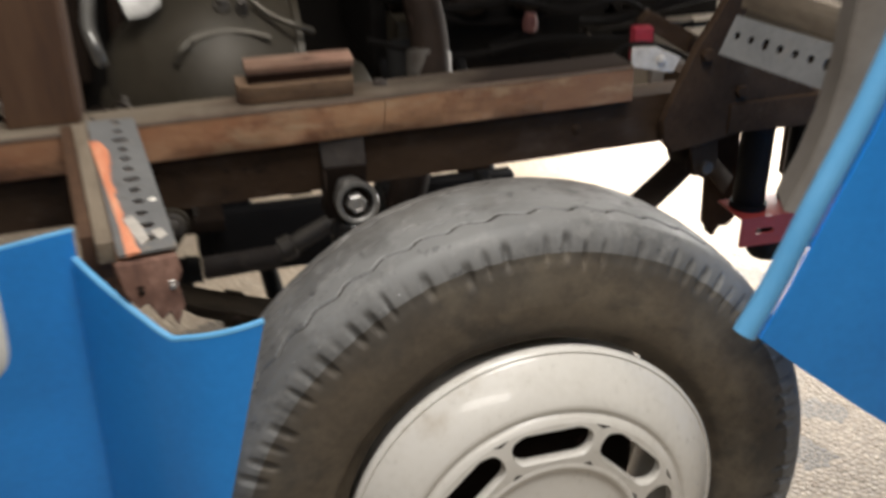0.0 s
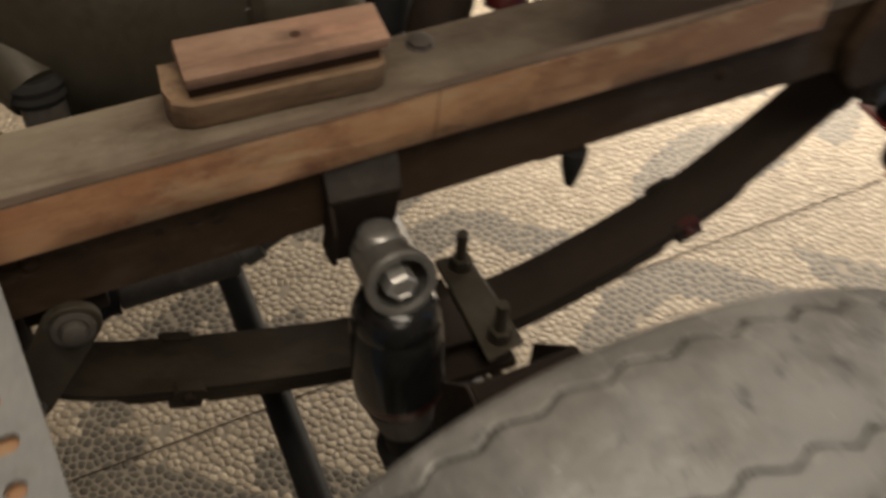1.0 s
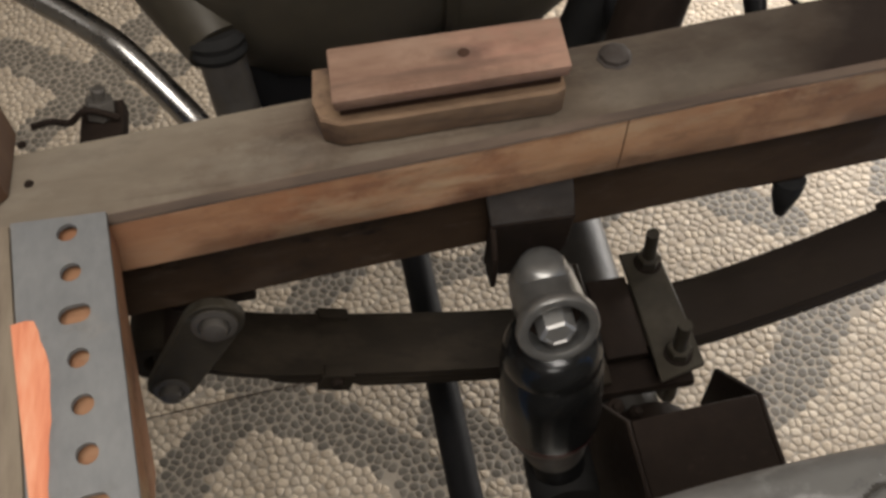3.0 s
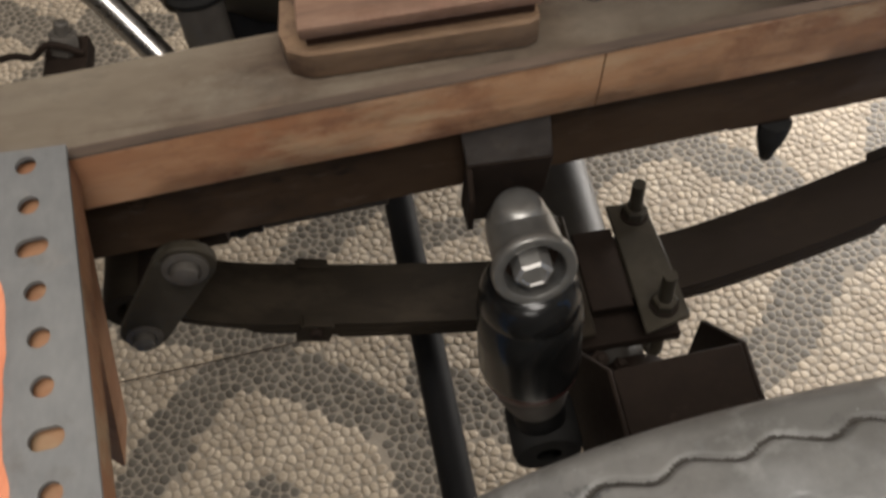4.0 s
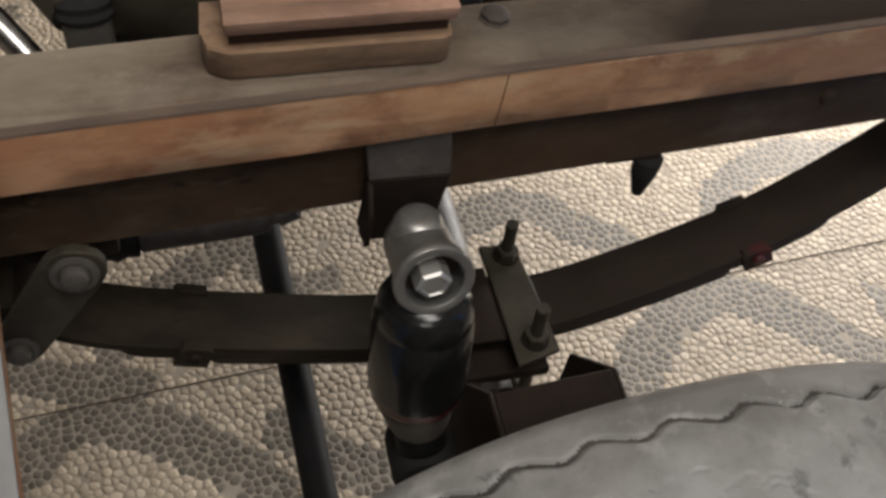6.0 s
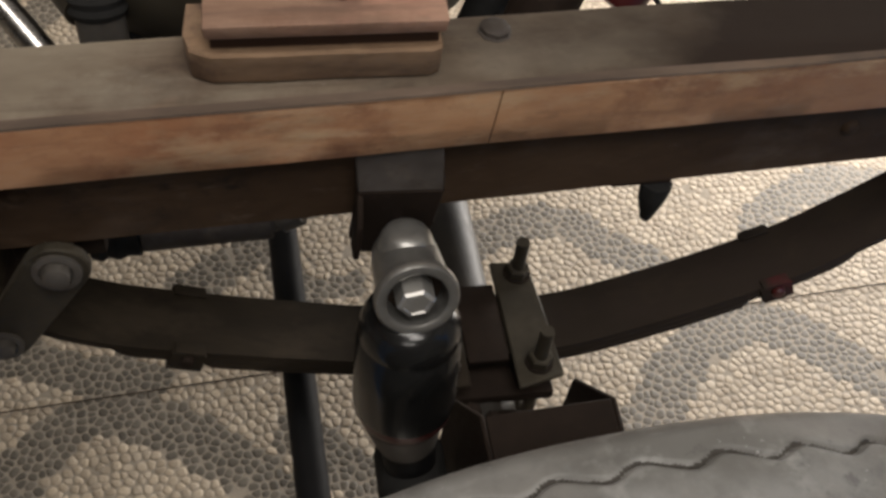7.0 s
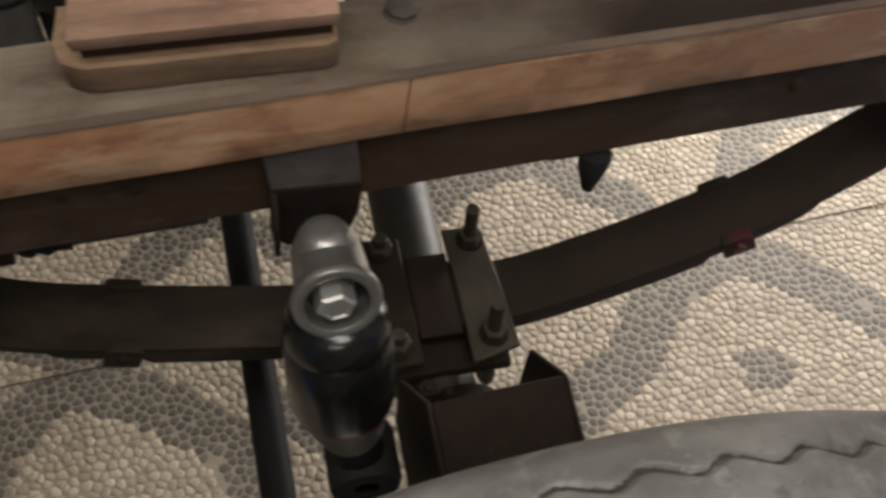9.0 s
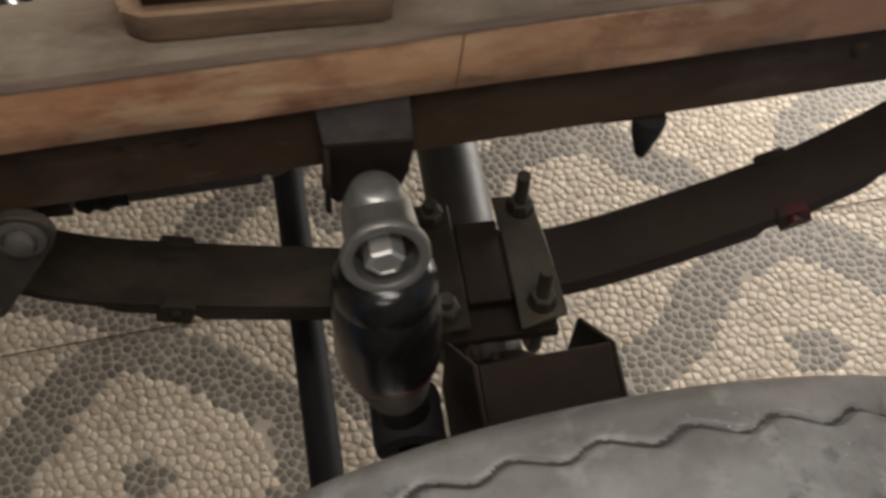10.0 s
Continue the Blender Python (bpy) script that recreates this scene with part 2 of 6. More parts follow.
M_SIDEWALL = material("brown_sidewall_rubber", [(0.0520, 0.0422, 0.0329), (0.1105, 0.0883, 0.0634), (0.1625, 0.1306, 0.0939)], 4, rough=(0.6, 0.85), bump=0.35, fine=120,
                      spots=(0.030, 0.027, 0.024), spot_scale=4.5, spot_edge=(0.50, 0.66),
                      more=[((0.210, 0.172, 0.125), 6, (1, 1, 1), (0.54, 0.68), 0.6), ((0.035, 0.030, 0.025), 14, (1, 1, 1), (0.58, 0.70), 0.6), ((0.22, 0.20, 0.17), 60, (1, 1, 1), (0.66, 0.74), 0.5)])
M_RIM = material("white_rim_paint", [(0.5940, 0.5664, 0.5160), (0.6840, 0.6593, 0.6106), (0.7200, 0.6992, 0.6622)], 6, rough=(0.22, 0.38), bump=0.05, coat=0.3,
                 spots=(0.52, 0.47, 0.40), spot_scale=7, spot_edge=(0.62, 0.78))
M_BLUE = material("blue_gelcoat", [(0.0150, 0.2228, 0.6912), (0.0210, 0.2731, 0.8064), (0.0300, 0.3163, 0.8928)], 3, rough=(0.28, 0.42), bump=0.04, coat=0.15,
                  spots=(0.05, 0.27, 0.60), spot_scale=5, spot_edge=(0.62, 0.8))
M_BLUEEDGE = material("lit_pale_blue_edge", [(0.10, 0.36, 0.68), (0.15, 0.44, 0.76)], 10, rough=(0.35, 0.55), bump=0.2)
M_LINING = material("grey_fibreglass", [(0.1200, 0.1050, 0.0900), (0.1620, 0.1440, 0.1260), (0.1980, 0.1800, 0.1620)], 12, rough=(0.7, 0.9), bump=0.4)
M_GEAR = material("olive_gearbox_casting", [(0.0194, 0.0158, 0.0099), (0.0340, 0.0278, 0.0183), (0.0486, 0.0395, 0.0268)], 6, rough=(0.42, 0.65), metal=0.25, bump=0.3,
                  spots=(0.04, 0.035, 0.026), spot_scale=9)
M_GEARBRIGHT = material("bright_casting", [(0.05, 0.044, 0.034), (0.09, 0.080, 0.064)], 10, rough=(0.25, 0.42), metal=0.5, bump=0.25)
M_CHROME = material("polished_pipe", [(0.3600, 0.3456, 0.3312), (0.4464, 0.4320, 0.4176)], 12, rough=(0.20, 0.38), metal=1.0, bump=0.12,
                    spots=(0.10, 0.085, 0.07), spot_scale=30, spot_edge=(0.52, 0.68))
M_RED = material("red_paint", [(0.2160, 0.0252, 0.0202), (0.3024, 0.0396, 0.0324), (0.3600, 0.0648, 0.0540)], 10, rough=(0.35, 0.55), bump=0.1,
                 spots=(0.22, 0.06, 0.05), spot_scale=20)
M_FADED = material("faded_red_plastic", [(0.085, 0.034, 0.030), (0.125, 0.055, 0.048)], 20, rough=(0.6, 0.8), spec=0.2, bump=0.2)
M_CLAMP = material("crimson_paint", [(0.200, 0.016, 0.028), (0.300, 0.028, 0.045)], 30, rough=(0.5, 0.7), spec=0.3, bump=0.2, spots=(0.07, 0.012, 0.014), spot_scale=40)
M_WHITE = material("white_plastic", [(0.72, 0.69, 0.62), (0.80, 0.78, 0.73)], 6, rough=(0.35, 0.5), bump=0.04)
M_FILLER = material("dried_filler", [(0.30, 0.27, 0.24), (0.44, 0.41, 0.37), (0.55, 0.52, 0.48)], 60, rough=(0.7, 0.9), bump=0.5, fine=200)
M_CREAM = material("cream_pebble", [(0.335, 0.266, 0.192), (0.412, 0.338, 0.254), (0.475, 0.400, 0.312)], 26, rough=(0.5, 0.75), bump=0.12, spec=0.3, island=0.20, fine=260)
M_GREY = material("grey_pebble", [(0.098, 0.084, 0.066), (0.132, 0.114, 0.092), (0.172, 0.148, 0.120)], 26, rough=(0.45, 0.70), bump=0.12, spec=0.35, island=0.24, fine=260)
M_GROUT = material("mosaic_mortar", [(0.255, 0.215, 0.168), (0.325, 0.278, 0.222)], 30, rough=(0.8, 0.95), bump=0.5, fine=200)
M_WALL = material("plaster", [(0.3600, 0.3420, 0.3120), (0.4080, 0.3900, 0.3600)], 2, rough=(0.8, 0.95), bump=0.1)
M_LAMP = bpy.data.materials.new("lamp_diffuser")
M_LAMP.use_nodes = True
M_LAMP.node_tree.nodes["Principled BSDF"].inputs["Emission Color"].default_value = (1, 0.9, 0.75, 1)
M_LAMP.node_tree.nodes["Principled BSDF"].inputs["Emission Strength"].default_value = 4.0


def blend_along(m, x0, x1, colour, amount, scale=7.0, axis=0, ragged=0.5):
    """Mix another colour into a material, growing unevenly from x0 to x1 along an axis."""
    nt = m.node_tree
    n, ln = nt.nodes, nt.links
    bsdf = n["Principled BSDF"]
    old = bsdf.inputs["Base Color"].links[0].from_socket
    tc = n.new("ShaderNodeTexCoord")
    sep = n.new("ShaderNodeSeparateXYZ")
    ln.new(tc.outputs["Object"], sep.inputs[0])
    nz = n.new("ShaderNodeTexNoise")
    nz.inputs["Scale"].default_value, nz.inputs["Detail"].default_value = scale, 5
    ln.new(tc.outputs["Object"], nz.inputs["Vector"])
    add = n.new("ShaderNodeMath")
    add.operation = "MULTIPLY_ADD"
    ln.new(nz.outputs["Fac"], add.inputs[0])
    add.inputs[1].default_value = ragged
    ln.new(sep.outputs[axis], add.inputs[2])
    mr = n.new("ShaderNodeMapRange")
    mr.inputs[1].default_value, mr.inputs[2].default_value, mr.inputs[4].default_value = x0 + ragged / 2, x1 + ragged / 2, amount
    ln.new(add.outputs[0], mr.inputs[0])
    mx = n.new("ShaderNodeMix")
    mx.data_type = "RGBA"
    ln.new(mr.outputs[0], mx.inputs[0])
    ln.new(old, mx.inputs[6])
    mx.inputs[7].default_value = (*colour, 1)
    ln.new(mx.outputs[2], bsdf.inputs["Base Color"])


def blotch(m, colour, scale, stretch, edge, amount):
    """Lay uneven blotches of another colour over a finished material."""
    nt = m.node_tree
    n, ln = nt.nodes, nt.links
    bsdf = n["Principled BSDF"]
    old = bsdf.inputs["Base Color"].links[0].from_socket
    tc = n.new("ShaderNodeTexCoord")
    mp = n.new("ShaderNodeMapping")
    mp.inputs["Scale"].default_value = stretch
    mp.inputs["Location"].default_value = (scale * 0.37, scale * 0.11, scale * 0.71)
    ln.new(tc.outputs["Object"], mp.inputs["Vector"])
    nz = n.new("ShaderNodeTexNoise")
    nz.inputs["Scale"].default_value, nz.inputs["Detail"].default_value, nz.inputs["Roughness"].default_value = scale, 7, 0.66
    ln.new(mp.outputs["Vector"], nz.inputs["Vector"])
    mr = n.new("ShaderNodeMapRange")
    mr.inputs[1].default_value, mr.inputs[2].default_value, mr.inputs[4].default_value = *edge, amount
    ln.new(nz.outputs["Fac"], mr.inputs[0])
    mx = n.new("ShaderNodeMix")
    mx.data_type = "RGBA"
    ln.new(mr.outputs[0], mx.inputs[0])
    ln.new(old, mx.inputs[6])
    mx.inputs[7].default_value = (*colour, 1)
    ln.new(mx.outputs[2], bsdf.inputs["Base Color"])


def ring_wear(m, centre, r0, r1, colour, amount):
    """Wear of another colour round an axle along y, growing unevenly from radius r0 to r1."""
    nt = m.node_tree
    n, ln = nt.nodes, nt.links
    bsdf = n["Principled BSDF"]
    old = bsdf.inputs["Base Color"].links[0].from_socket
    tc = n.new("ShaderNodeTexCoord")
    sub = n.new("ShaderNodeVectorMath")
    sub.operation = "SUBTRACT"
    ln.new(tc.outputs["Object"], sub.inputs[0])
    sub.inputs[1].default_value = centre
    flat = n.new("ShaderNodeVectorMath")
    flat.operation = "MULTIPLY"
    flat.inputs[1].default_value = (1, 0, 1)
    ln.new(sub.outputs[0], flat.inputs[0])
    far = n.new("ShaderNodeVectorMath")
    far.operation = "LENGTH"
    ln.new(flat.outputs[0], far.inputs[0])
    nz = n.new("ShaderNodeTexNoise")
    nz.inputs["Scale"].default_value, nz.inputs["Detail"].default_value = 18, 6
    ln.new(tc.outputs["Object"], nz.inputs["Vector"])
    wob = n.new("ShaderNodeMath")
    wob.operation = "MULTIPLY_ADD"
    ln.new(nz.outputs["Fac"], wob.inputs[0])
    wob.inputs[1].default_value = 0.10
    ln.new(far.outputs["Value"], wob.inputs[2])
    mr = n.new("ShaderNodeMapRange")
    mr.inputs[1].default_value, mr.inputs[2].default_value, mr.inputs[4].default_value = r0 + 0.05, r1 + 0.05, amount
    ln.new(wob.outputs[0], mr.inputs[0])
    mx = n.new("ShaderNodeMix")
    mx.data_type = "RGBA"
    ln.new(mr.outputs[0], mx.inputs[0])
    ln.new(old, mx.inputs[6])
    mx.inputs[7].default_value = (*colour, 1)
    ln.new(mx.outputs[2], bsdf.inputs["Base Color"])


def oil_mark(m, centre, radius, colour, amount):
    """A soaked-in oil mark round one point."""
    nt = m.node_tree
    n, ln = nt.nodes, nt.links
    bsdf = n["Principled BSDF"]
    old = bsdf.inputs["Base Color"].links[0].from_socket
    tc = n.new("ShaderNodeTexCoord")
    mp = n.new("ShaderNodeMapping")
    mp.inputs["Scale"].default_value = (0.5, 1.0, 0.5)
    nz = n.new("ShaderNodeTexNoise")
    nz.inputs["Scale"].default_value = 60
    ln.new(tc.outputs["Object"], nz.inputs["Vector"])
    sub = n.new("ShaderNodeVectorMath")
    sub.operation = "SUBTRACT"
    ln.new(tc.outputs["Object"], sub.inputs[0])
    sub.inputs[1].default_value = centre
    ln.new(sub.outputs[0], mp.inputs["Vector"])
    ln2 = n.new("ShaderNodeVectorMath")
    ln2.operation = "LENGTH"
    ln.new(mp.outputs[0], ln2.inputs[0])
    wob = n.new("ShaderNodeMath")
    wob.operation = "MULTIPLY_ADD"
    ln.new(nz.outputs["Fac"], wob.inputs[0])
    wob.inputs[1].default_value = radius * 0.8
    ln.new(ln2.outputs["Value"], wob.inputs[2])
    mr = n.new("ShaderNodeMapRange")
    mr.inputs[1].default_value, mr.inputs[2].default_value = radius * 0.5, radius * 1.5
    mr.inputs[3].default_value, mr.inputs[4].default_value = amount, 0.0
    ln.new(wob.outputs[0], mr.inputs[0])
    mx = n.new("ShaderNodeMix")
    mx.data_type = "RGBA"
    ln.new(mr.outputs[0], mx.inputs[0])
    ln.new(old, mx.inputs[6])
    mx.inputs[7].default_value = (*colour, 1)
    ln.new(mx.outputs[2], bsdf.inputs["Base Color"])


oil_mark(M_BLOCK, (-0.089, 0.0175, 0.856), 0.0085, (0.030, 0.018, 0.013), 0.75)
ring_wear(M_SIDEWALL, (0.0776, -0.373, 0.4295), 0.268, 0.310, (0.078, 0.070, 0.060), 0.9)
# Right half lighter: brown dust, with the light from the right in it.
blend_along(M_SPRING, 0.02, 0.24, (0.030, 0.022, 0.018), 0.75, 12.0)
# Tread lighter towards the left, then towards the outer side.
blend_along(M_TYRE, 0.20, -0.02, (0.230, 0.226, 0.216), 0.60, 16.0)
blend_along(M_TYRE, -0.236, -0.290, (0.225, 0.230, 0.232), 0.62, 16.0, 1, 0.16)
blend_along(M_WOODTOP, -0.10, -0.32, (0.235, 0.203, 0.160), 0.40, 12.0)
# Right end browned darker to offset the lamp light falling on it.
blend_along(M_WOOD, 0.04, 0.26, (0.150, 0.070, 0.037), 0.75, 11.0)
blend_along(M_WOOD, 0.0, -0.34, (0.250, 0.100, 0.046), 0.55, 11.0)
blotch(M_TYRE, (0.062, 0.060, 0.056), 9.0, (1, 1, 1), (0.48, 0.62), 0.50)
blotch(M_TYRE, (0.300, 0.297, 0.288), 26.0, (1, 1, 1), (0.55, 0.68), 0.50)
blotch(M_TYRE, (0.040, 0.040, 0.042), 45.0, (1, 1, 1), (0.60, 0.68), 0.60)
blotch(M_TYRE, (0.520, 0.530, 0.540), 110.0, (1, 1, 1), (0.68, 0.72), 0.80)
blotch(M_SIDEWALL, (0.230, 0.190, 0.135), 7.0, (1, 1, 1), (0.50, 0.66), 0.50)
blotch(M_SIDEWALL, (0.038, 0.034, 0.030), 11.0, (1, 1, 1), (0.52, 0.66), 0.65)
blotch(M_WOOD, (0.320, 0.155, 0.072), 12.0, (0.5, 1, 1), (0.52, 0.64), 0.38)
blotch(M_WOOD, (0.350, 0.262, 0.160), 17.0, (0.4, 1, 1.3), (0.53, 0.64), 0.55)
blotch(M_WOOD, (0.085, 0.048, 0.028), 22.0, (0.45, 1, 1.2), (0.56, 0.66), 0.60)
blotch(M_WOODTOP, (0.190, 0.165, 0.132), 16.0, (0.5, 1, 1), (0.52, 0.64), 0.40)
blotch(M_WOODTOP, (0.055, 0.041, 0.032), 13.0, (0.5, 1, 1), (0.54, 0.66), 0.50)
# The top plank goes near black towards the right.
blend_along(M_WOODTOP, -0.08, 0.18, (0.016, 0.011, 0.009), 0.96)
blotch(M_BOARD, (0.290, 0.205, 0.125), 20.0, (0.35, 1, 1.5), (0.52, 0.62), 0.60)
blotch(M_BOARD, (0.060, 0.040, 0.027), 16.0, (0.4, 1, 1.5), (0.54, 0.64), 0.60)
blotch(M_BLOCK, (0.330, 0.190, 0.135), 18.0, (0.5, 1, 1.2), (0.52, 0.64), 0.50)
blotch(M_BLOCK, (0.110, 0.062, 0.042), 24.0, (0.5, 1, 1.2), (0.55, 0.66), 0.50)
blotch(M_RAIL, (0.075, 0.056, 0.043), 12.0, (0.6, 1, 1.2), (0.54, 0.68), 0.50)
blotch(M_SPRING, (0.042, 0.032, 0.022), 18.0, (0.5, 1, 1), (0.54, 0.68), 0.50)
blotch(M_BRACKET, (0.095, 0.078, 0.066), 30.0, (1, 1, 1), (0.56, 0.68), 0.50)
blotch(M_BRACKET, (0.030, 0.022, 0.017), 22.0, (1, 1, 1), (0.56, 0.66), 0.60)
blotch(M_SLOT, (0.270, 0.235, 0.195), 16.0, (1, 1, 1), (0.56, 0.68), 0.45)
blotch(M_SLOT, (0.110, 0.100, 0.090), 24.0, (1, 1, 1), (0.57, 0.68), 0.50)


# ---- mesh helpers ----
def finish(bm, sharp=38):
    bmesh.ops.recalc_face_normals(bm, faces=bm.faces)
    limit = radians(sharp)
    for f in bm.faces:
        f.smooth = True
    for e in bm.edges:
        if len(e.link_faces) == 2 and e.calc_face_angle(0.0) > limit:
            e.smooth = False


def mesh_object(name, bm, mats, sharp=38):
    finish(bm, sharp)
    me = bpy.data.meshes.new(name)
    bm.to_mesh(me)
    bm.free()
    for m in mats if isinstance(mats, (list, tuple)) else [mats]:
        me.materials.append(m)
    return new(name, me)


def thing(name, base, label, category, group="", kind=""):
    ob = new(name)
    ob.empty_display_size = 0.03
    ob.location = base
    return tagged(ob, label, category, group, kind)


def solid(name, bm, mats, label, category, group="", kind="", sharp=38):
    return tagged(mesh_object(name, bm, mats, sharp), label, category, group, kind)


def part(name, bm, mats, parent, label="", sharp=38):
    ob = mesh_object(name, bm, mats, sharp)
    ob.parent = parent
    ob.matrix_parent_inverse = Matrix.Translation(-parent.location)
    return tagged(ob, label)


def box(bm, x0, x1, y0, y1, z0, z1, bevel=0.0, turn=None, mat=0):
    vs = [bm.verts.new((x, y, z)) for x in (x0, x1) for y in (y0, y1) for z in (z0, z1)]
    fs = [bm.faces.new([vs[i] for i in q]) for q in ((0, 1, 3, 2), (4, 6, 7, 5), (0, 4, 5, 1), (2, 3, 7, 6), (0, 2, 6, 4), (1, 5, 7, 3))]
    for f in fs:
        f.material_index = mat
    if turn is not None:
        for v in vs:
            v.co = turn @ v.co
    if bevel:
        bmesh.ops.bevel(bm, geom=list({e for f in fs for e in f.edges}), offset=bevel, segments=2, profile=0.6, affect="EDGES")
    return bm


def hexa(bm, pts, bevel=0.0, mat=0):
    """A block from eight corners: x0/x1, then y0/y1, then z0/z1 running fastest."""
    vs = [bm.verts.new(p) for p in pts]
    fs = [bm.faces.new([vs[i] for i in q]) for q in ((0, 1, 3, 2), (4, 6, 7, 5), (0, 4, 5, 1), (2, 3, 7, 6), (0, 2, 6, 4), (1, 5, 7, 3))]
    for f in fs:
        f.material_index = mat
    if bevel:
        bmesh.ops.bevel(bm, geom=list({e for f in fs for e in f.edges}), offset=bevel, segments=2, profile=0.6, affect="EDGES")
    return bm


def basis(axis):
    w = Vector(axis).normalized()
    u = w.orthogonal().normalized()
    if abs(w.z) < 0.9:
        u = Vector((0, 0, 1)).cross(w).normalized()
    return u, w.cross(u), w


def lathe(bm, profile, origin, axis, seg=32, mat=0):
    """Turn (radius, height) pairs round an axis; a radius of 0 closes the end."""
    u, v, w = basis(axis)
    o = Vector(origin)
    rings = []
    for r, h in profile:
        if r <= 1e-6:
            rings.append([bm.verts.new(o + w * h)])
        else:
            rings.append([bm.verts.new(o + w * h + (u * math.cos(a) + v * math.sin(a)) * r) for a in (2 * math.pi * k / seg for k in range(seg))])
    for a, b in zip(rings, rings[1:]):
        for k in range(seg):
            k2 = (k + 1) % seg
            q = [a[k % len(a)], a[k2 % len(a)], b[k2 % len(b)], b[k % len(b)]]
            q = list(dict.fromkeys(q))
            if len(q) > 2:
                bm.faces.new(q).material_index = mat
    return bm


def rod(bm, p0, p1, r, r1=None, seg=20, chamfer=0.0, mat=0):
    p0, p1 = Vector(p0), Vector(p1)
    d = (p1 - p0).length
    r1 = r if r1 is None else r1
    c = chamfer
    prof = [(0, 0), (r - c, 0)] + ([(r, c), (r1, d - c)] if c else [(r1, d)]) + ([(r1 - c, d)] if c else []) + [(0, d)]
    return lathe(bm, prof, p0, p1 - p0, seg, mat)


def hexnut(bm, p, axis, across, height, stud=0.0, stud_r=0.004):
    p = Vector(p)
    w = Vector(axis).normalized()
    r = across / 1.732
    lathe(bm, [(0, 0), (r, 0), (r, height * 0.85), (r * 0.86, height), (0, height)], p, w, 6)
    if stud:
        rod(bm, p, p + w * stud, stud_r, seg=12, chamfer=0.001)
    return bm


def smooth_path(pts, steps=8):
    pts = [Vector(p) for p in pts]
    out = []
    for i in range(len(pts) - 1):
        p0, p1, p2, p3 = pts[max(i - 1, 0)], pts[i], pts[i + 1], pts[min(i + 2, len(pts) - 1)]
        for k in range(steps):
            t = k / steps
            out.append(0.5 * ((2 * p1) + (p2 - p0) * t + (2 * p0 - 5 * p1 + 4 * p2 - p3) * t * t + (3 * p1 - p0 - 3 * p2 + p3) * t ** 3))
    return out + [pts[-1]]


def tube(bm, pts, r, seg=14, steps=8, mat=0):
    path = smooth_path(pts, steps)
    u = None
    rings = []
    for i, p in enumerate(path):
        w = (path[min(i + 1, len(path) - 1)] - path[max(i - 1, 0)]).normalized()
        u = w.orthogonal().normalized() if u is None else (u - w * u.dot(w)).normalized()
        v = w.cross(u)
        rings.append([bm.verts.new(p + (u * math.cos(a) + v * math.sin(a)) * r) for a in (2 * math.pi * k / seg for k in range(seg))])
    for a, b in zip(rings, rings[1:]):
        for k in range(seg):
            bm.faces.new([a[k], a[(k + 1) % seg], b[(k + 1) % seg], b[k]]).material_index = mat
    bm.faces.new(rings[0][::-1])
    bm.faces.new(rings[-1])
    return bm


def plate(bm, pts, thick, way=None, bevel=0.0, mat=0):
    """A flat plate of any outline, thickened along way (its normal as a rule)."""
    vs = [bm.verts.new(p) for p in pts]
    f = bm.faces.new(vs)
    f.normal_update()
    w = f.normal.copy() if way is None else Vector(way).normalized()
    ext = bmesh.ops.extrude_face_region(bm, geom=[f])
    vs2 = [g for g in ext["geom"] if isinstance(g, bmesh.types.BMVert)]
    bmesh.ops.translate(bm, verts=vs2, vec=w * thick)
    faces = {f2 for v in vs + vs2 for f2 in v.link_faces}
    for f2 in faces:
        f2.material_index = mat
    if bevel:
        bmesh.ops.bevel(bm, geom=list({e for f2 in faces for e in f2.edges}), offset=bevel, segments=1, affect="EDGES")
    return bm


def sheet(bm, grid, thick, mat=0, rim_mat=None):
    """A curved sheet from rows of points, with a real thickness."""
    rows = [[Vector(p) for p in row] for row in grid]
    nr, nc = len(rows), len(rows[0])
    normal = {}
    for i in range(nr):
        for j in range(nc):
            du = rows[min(i + 1, nr - 1)][j] - rows[max(i - 1, 0)][j]
            dv = rows[i][min(j + 1, nc - 1)] - rows[i][max(j - 1, 0)]
            normal[i, j] = du.cross(dv).normalized()
    front = [[bm.verts.new(rows[i][j]) for j in range(nc)] for i in range(nr)]
    back = [[bm.verts.new(rows[i][j] - normal[i, j] * thick) for j in range(nc)] for i in range(nr)]
    for i in range(nr - 1):
        for j in range(nc - 1):
            bm.faces.new([front[i][j], front[i + 1][j], front[i + 1][j + 1], front[i][j + 1]]).material_index = mat
            bm.faces.new([back[i][j], back[i][j + 1], back[i + 1][j + 1], back[i + 1][j]]).material_index = mat
    edge = [(i, 0) for i in range(nr)] + [(nr - 1, j) for j in range(1, nc)] + [(i, nc - 1) for i in range(nr - 2, -1, -1)] + [(0, j) for j in range(nc - 2, 0, -1)]
    for (i, j), (k, l) in zip(edge, edge[1:] + edge[:1]):
        bm.faces.new([front[i][j], front[k][l], back[k][l], back[i][j]]).material_index = mat if rim_mat is None else rim_mat
    return bm


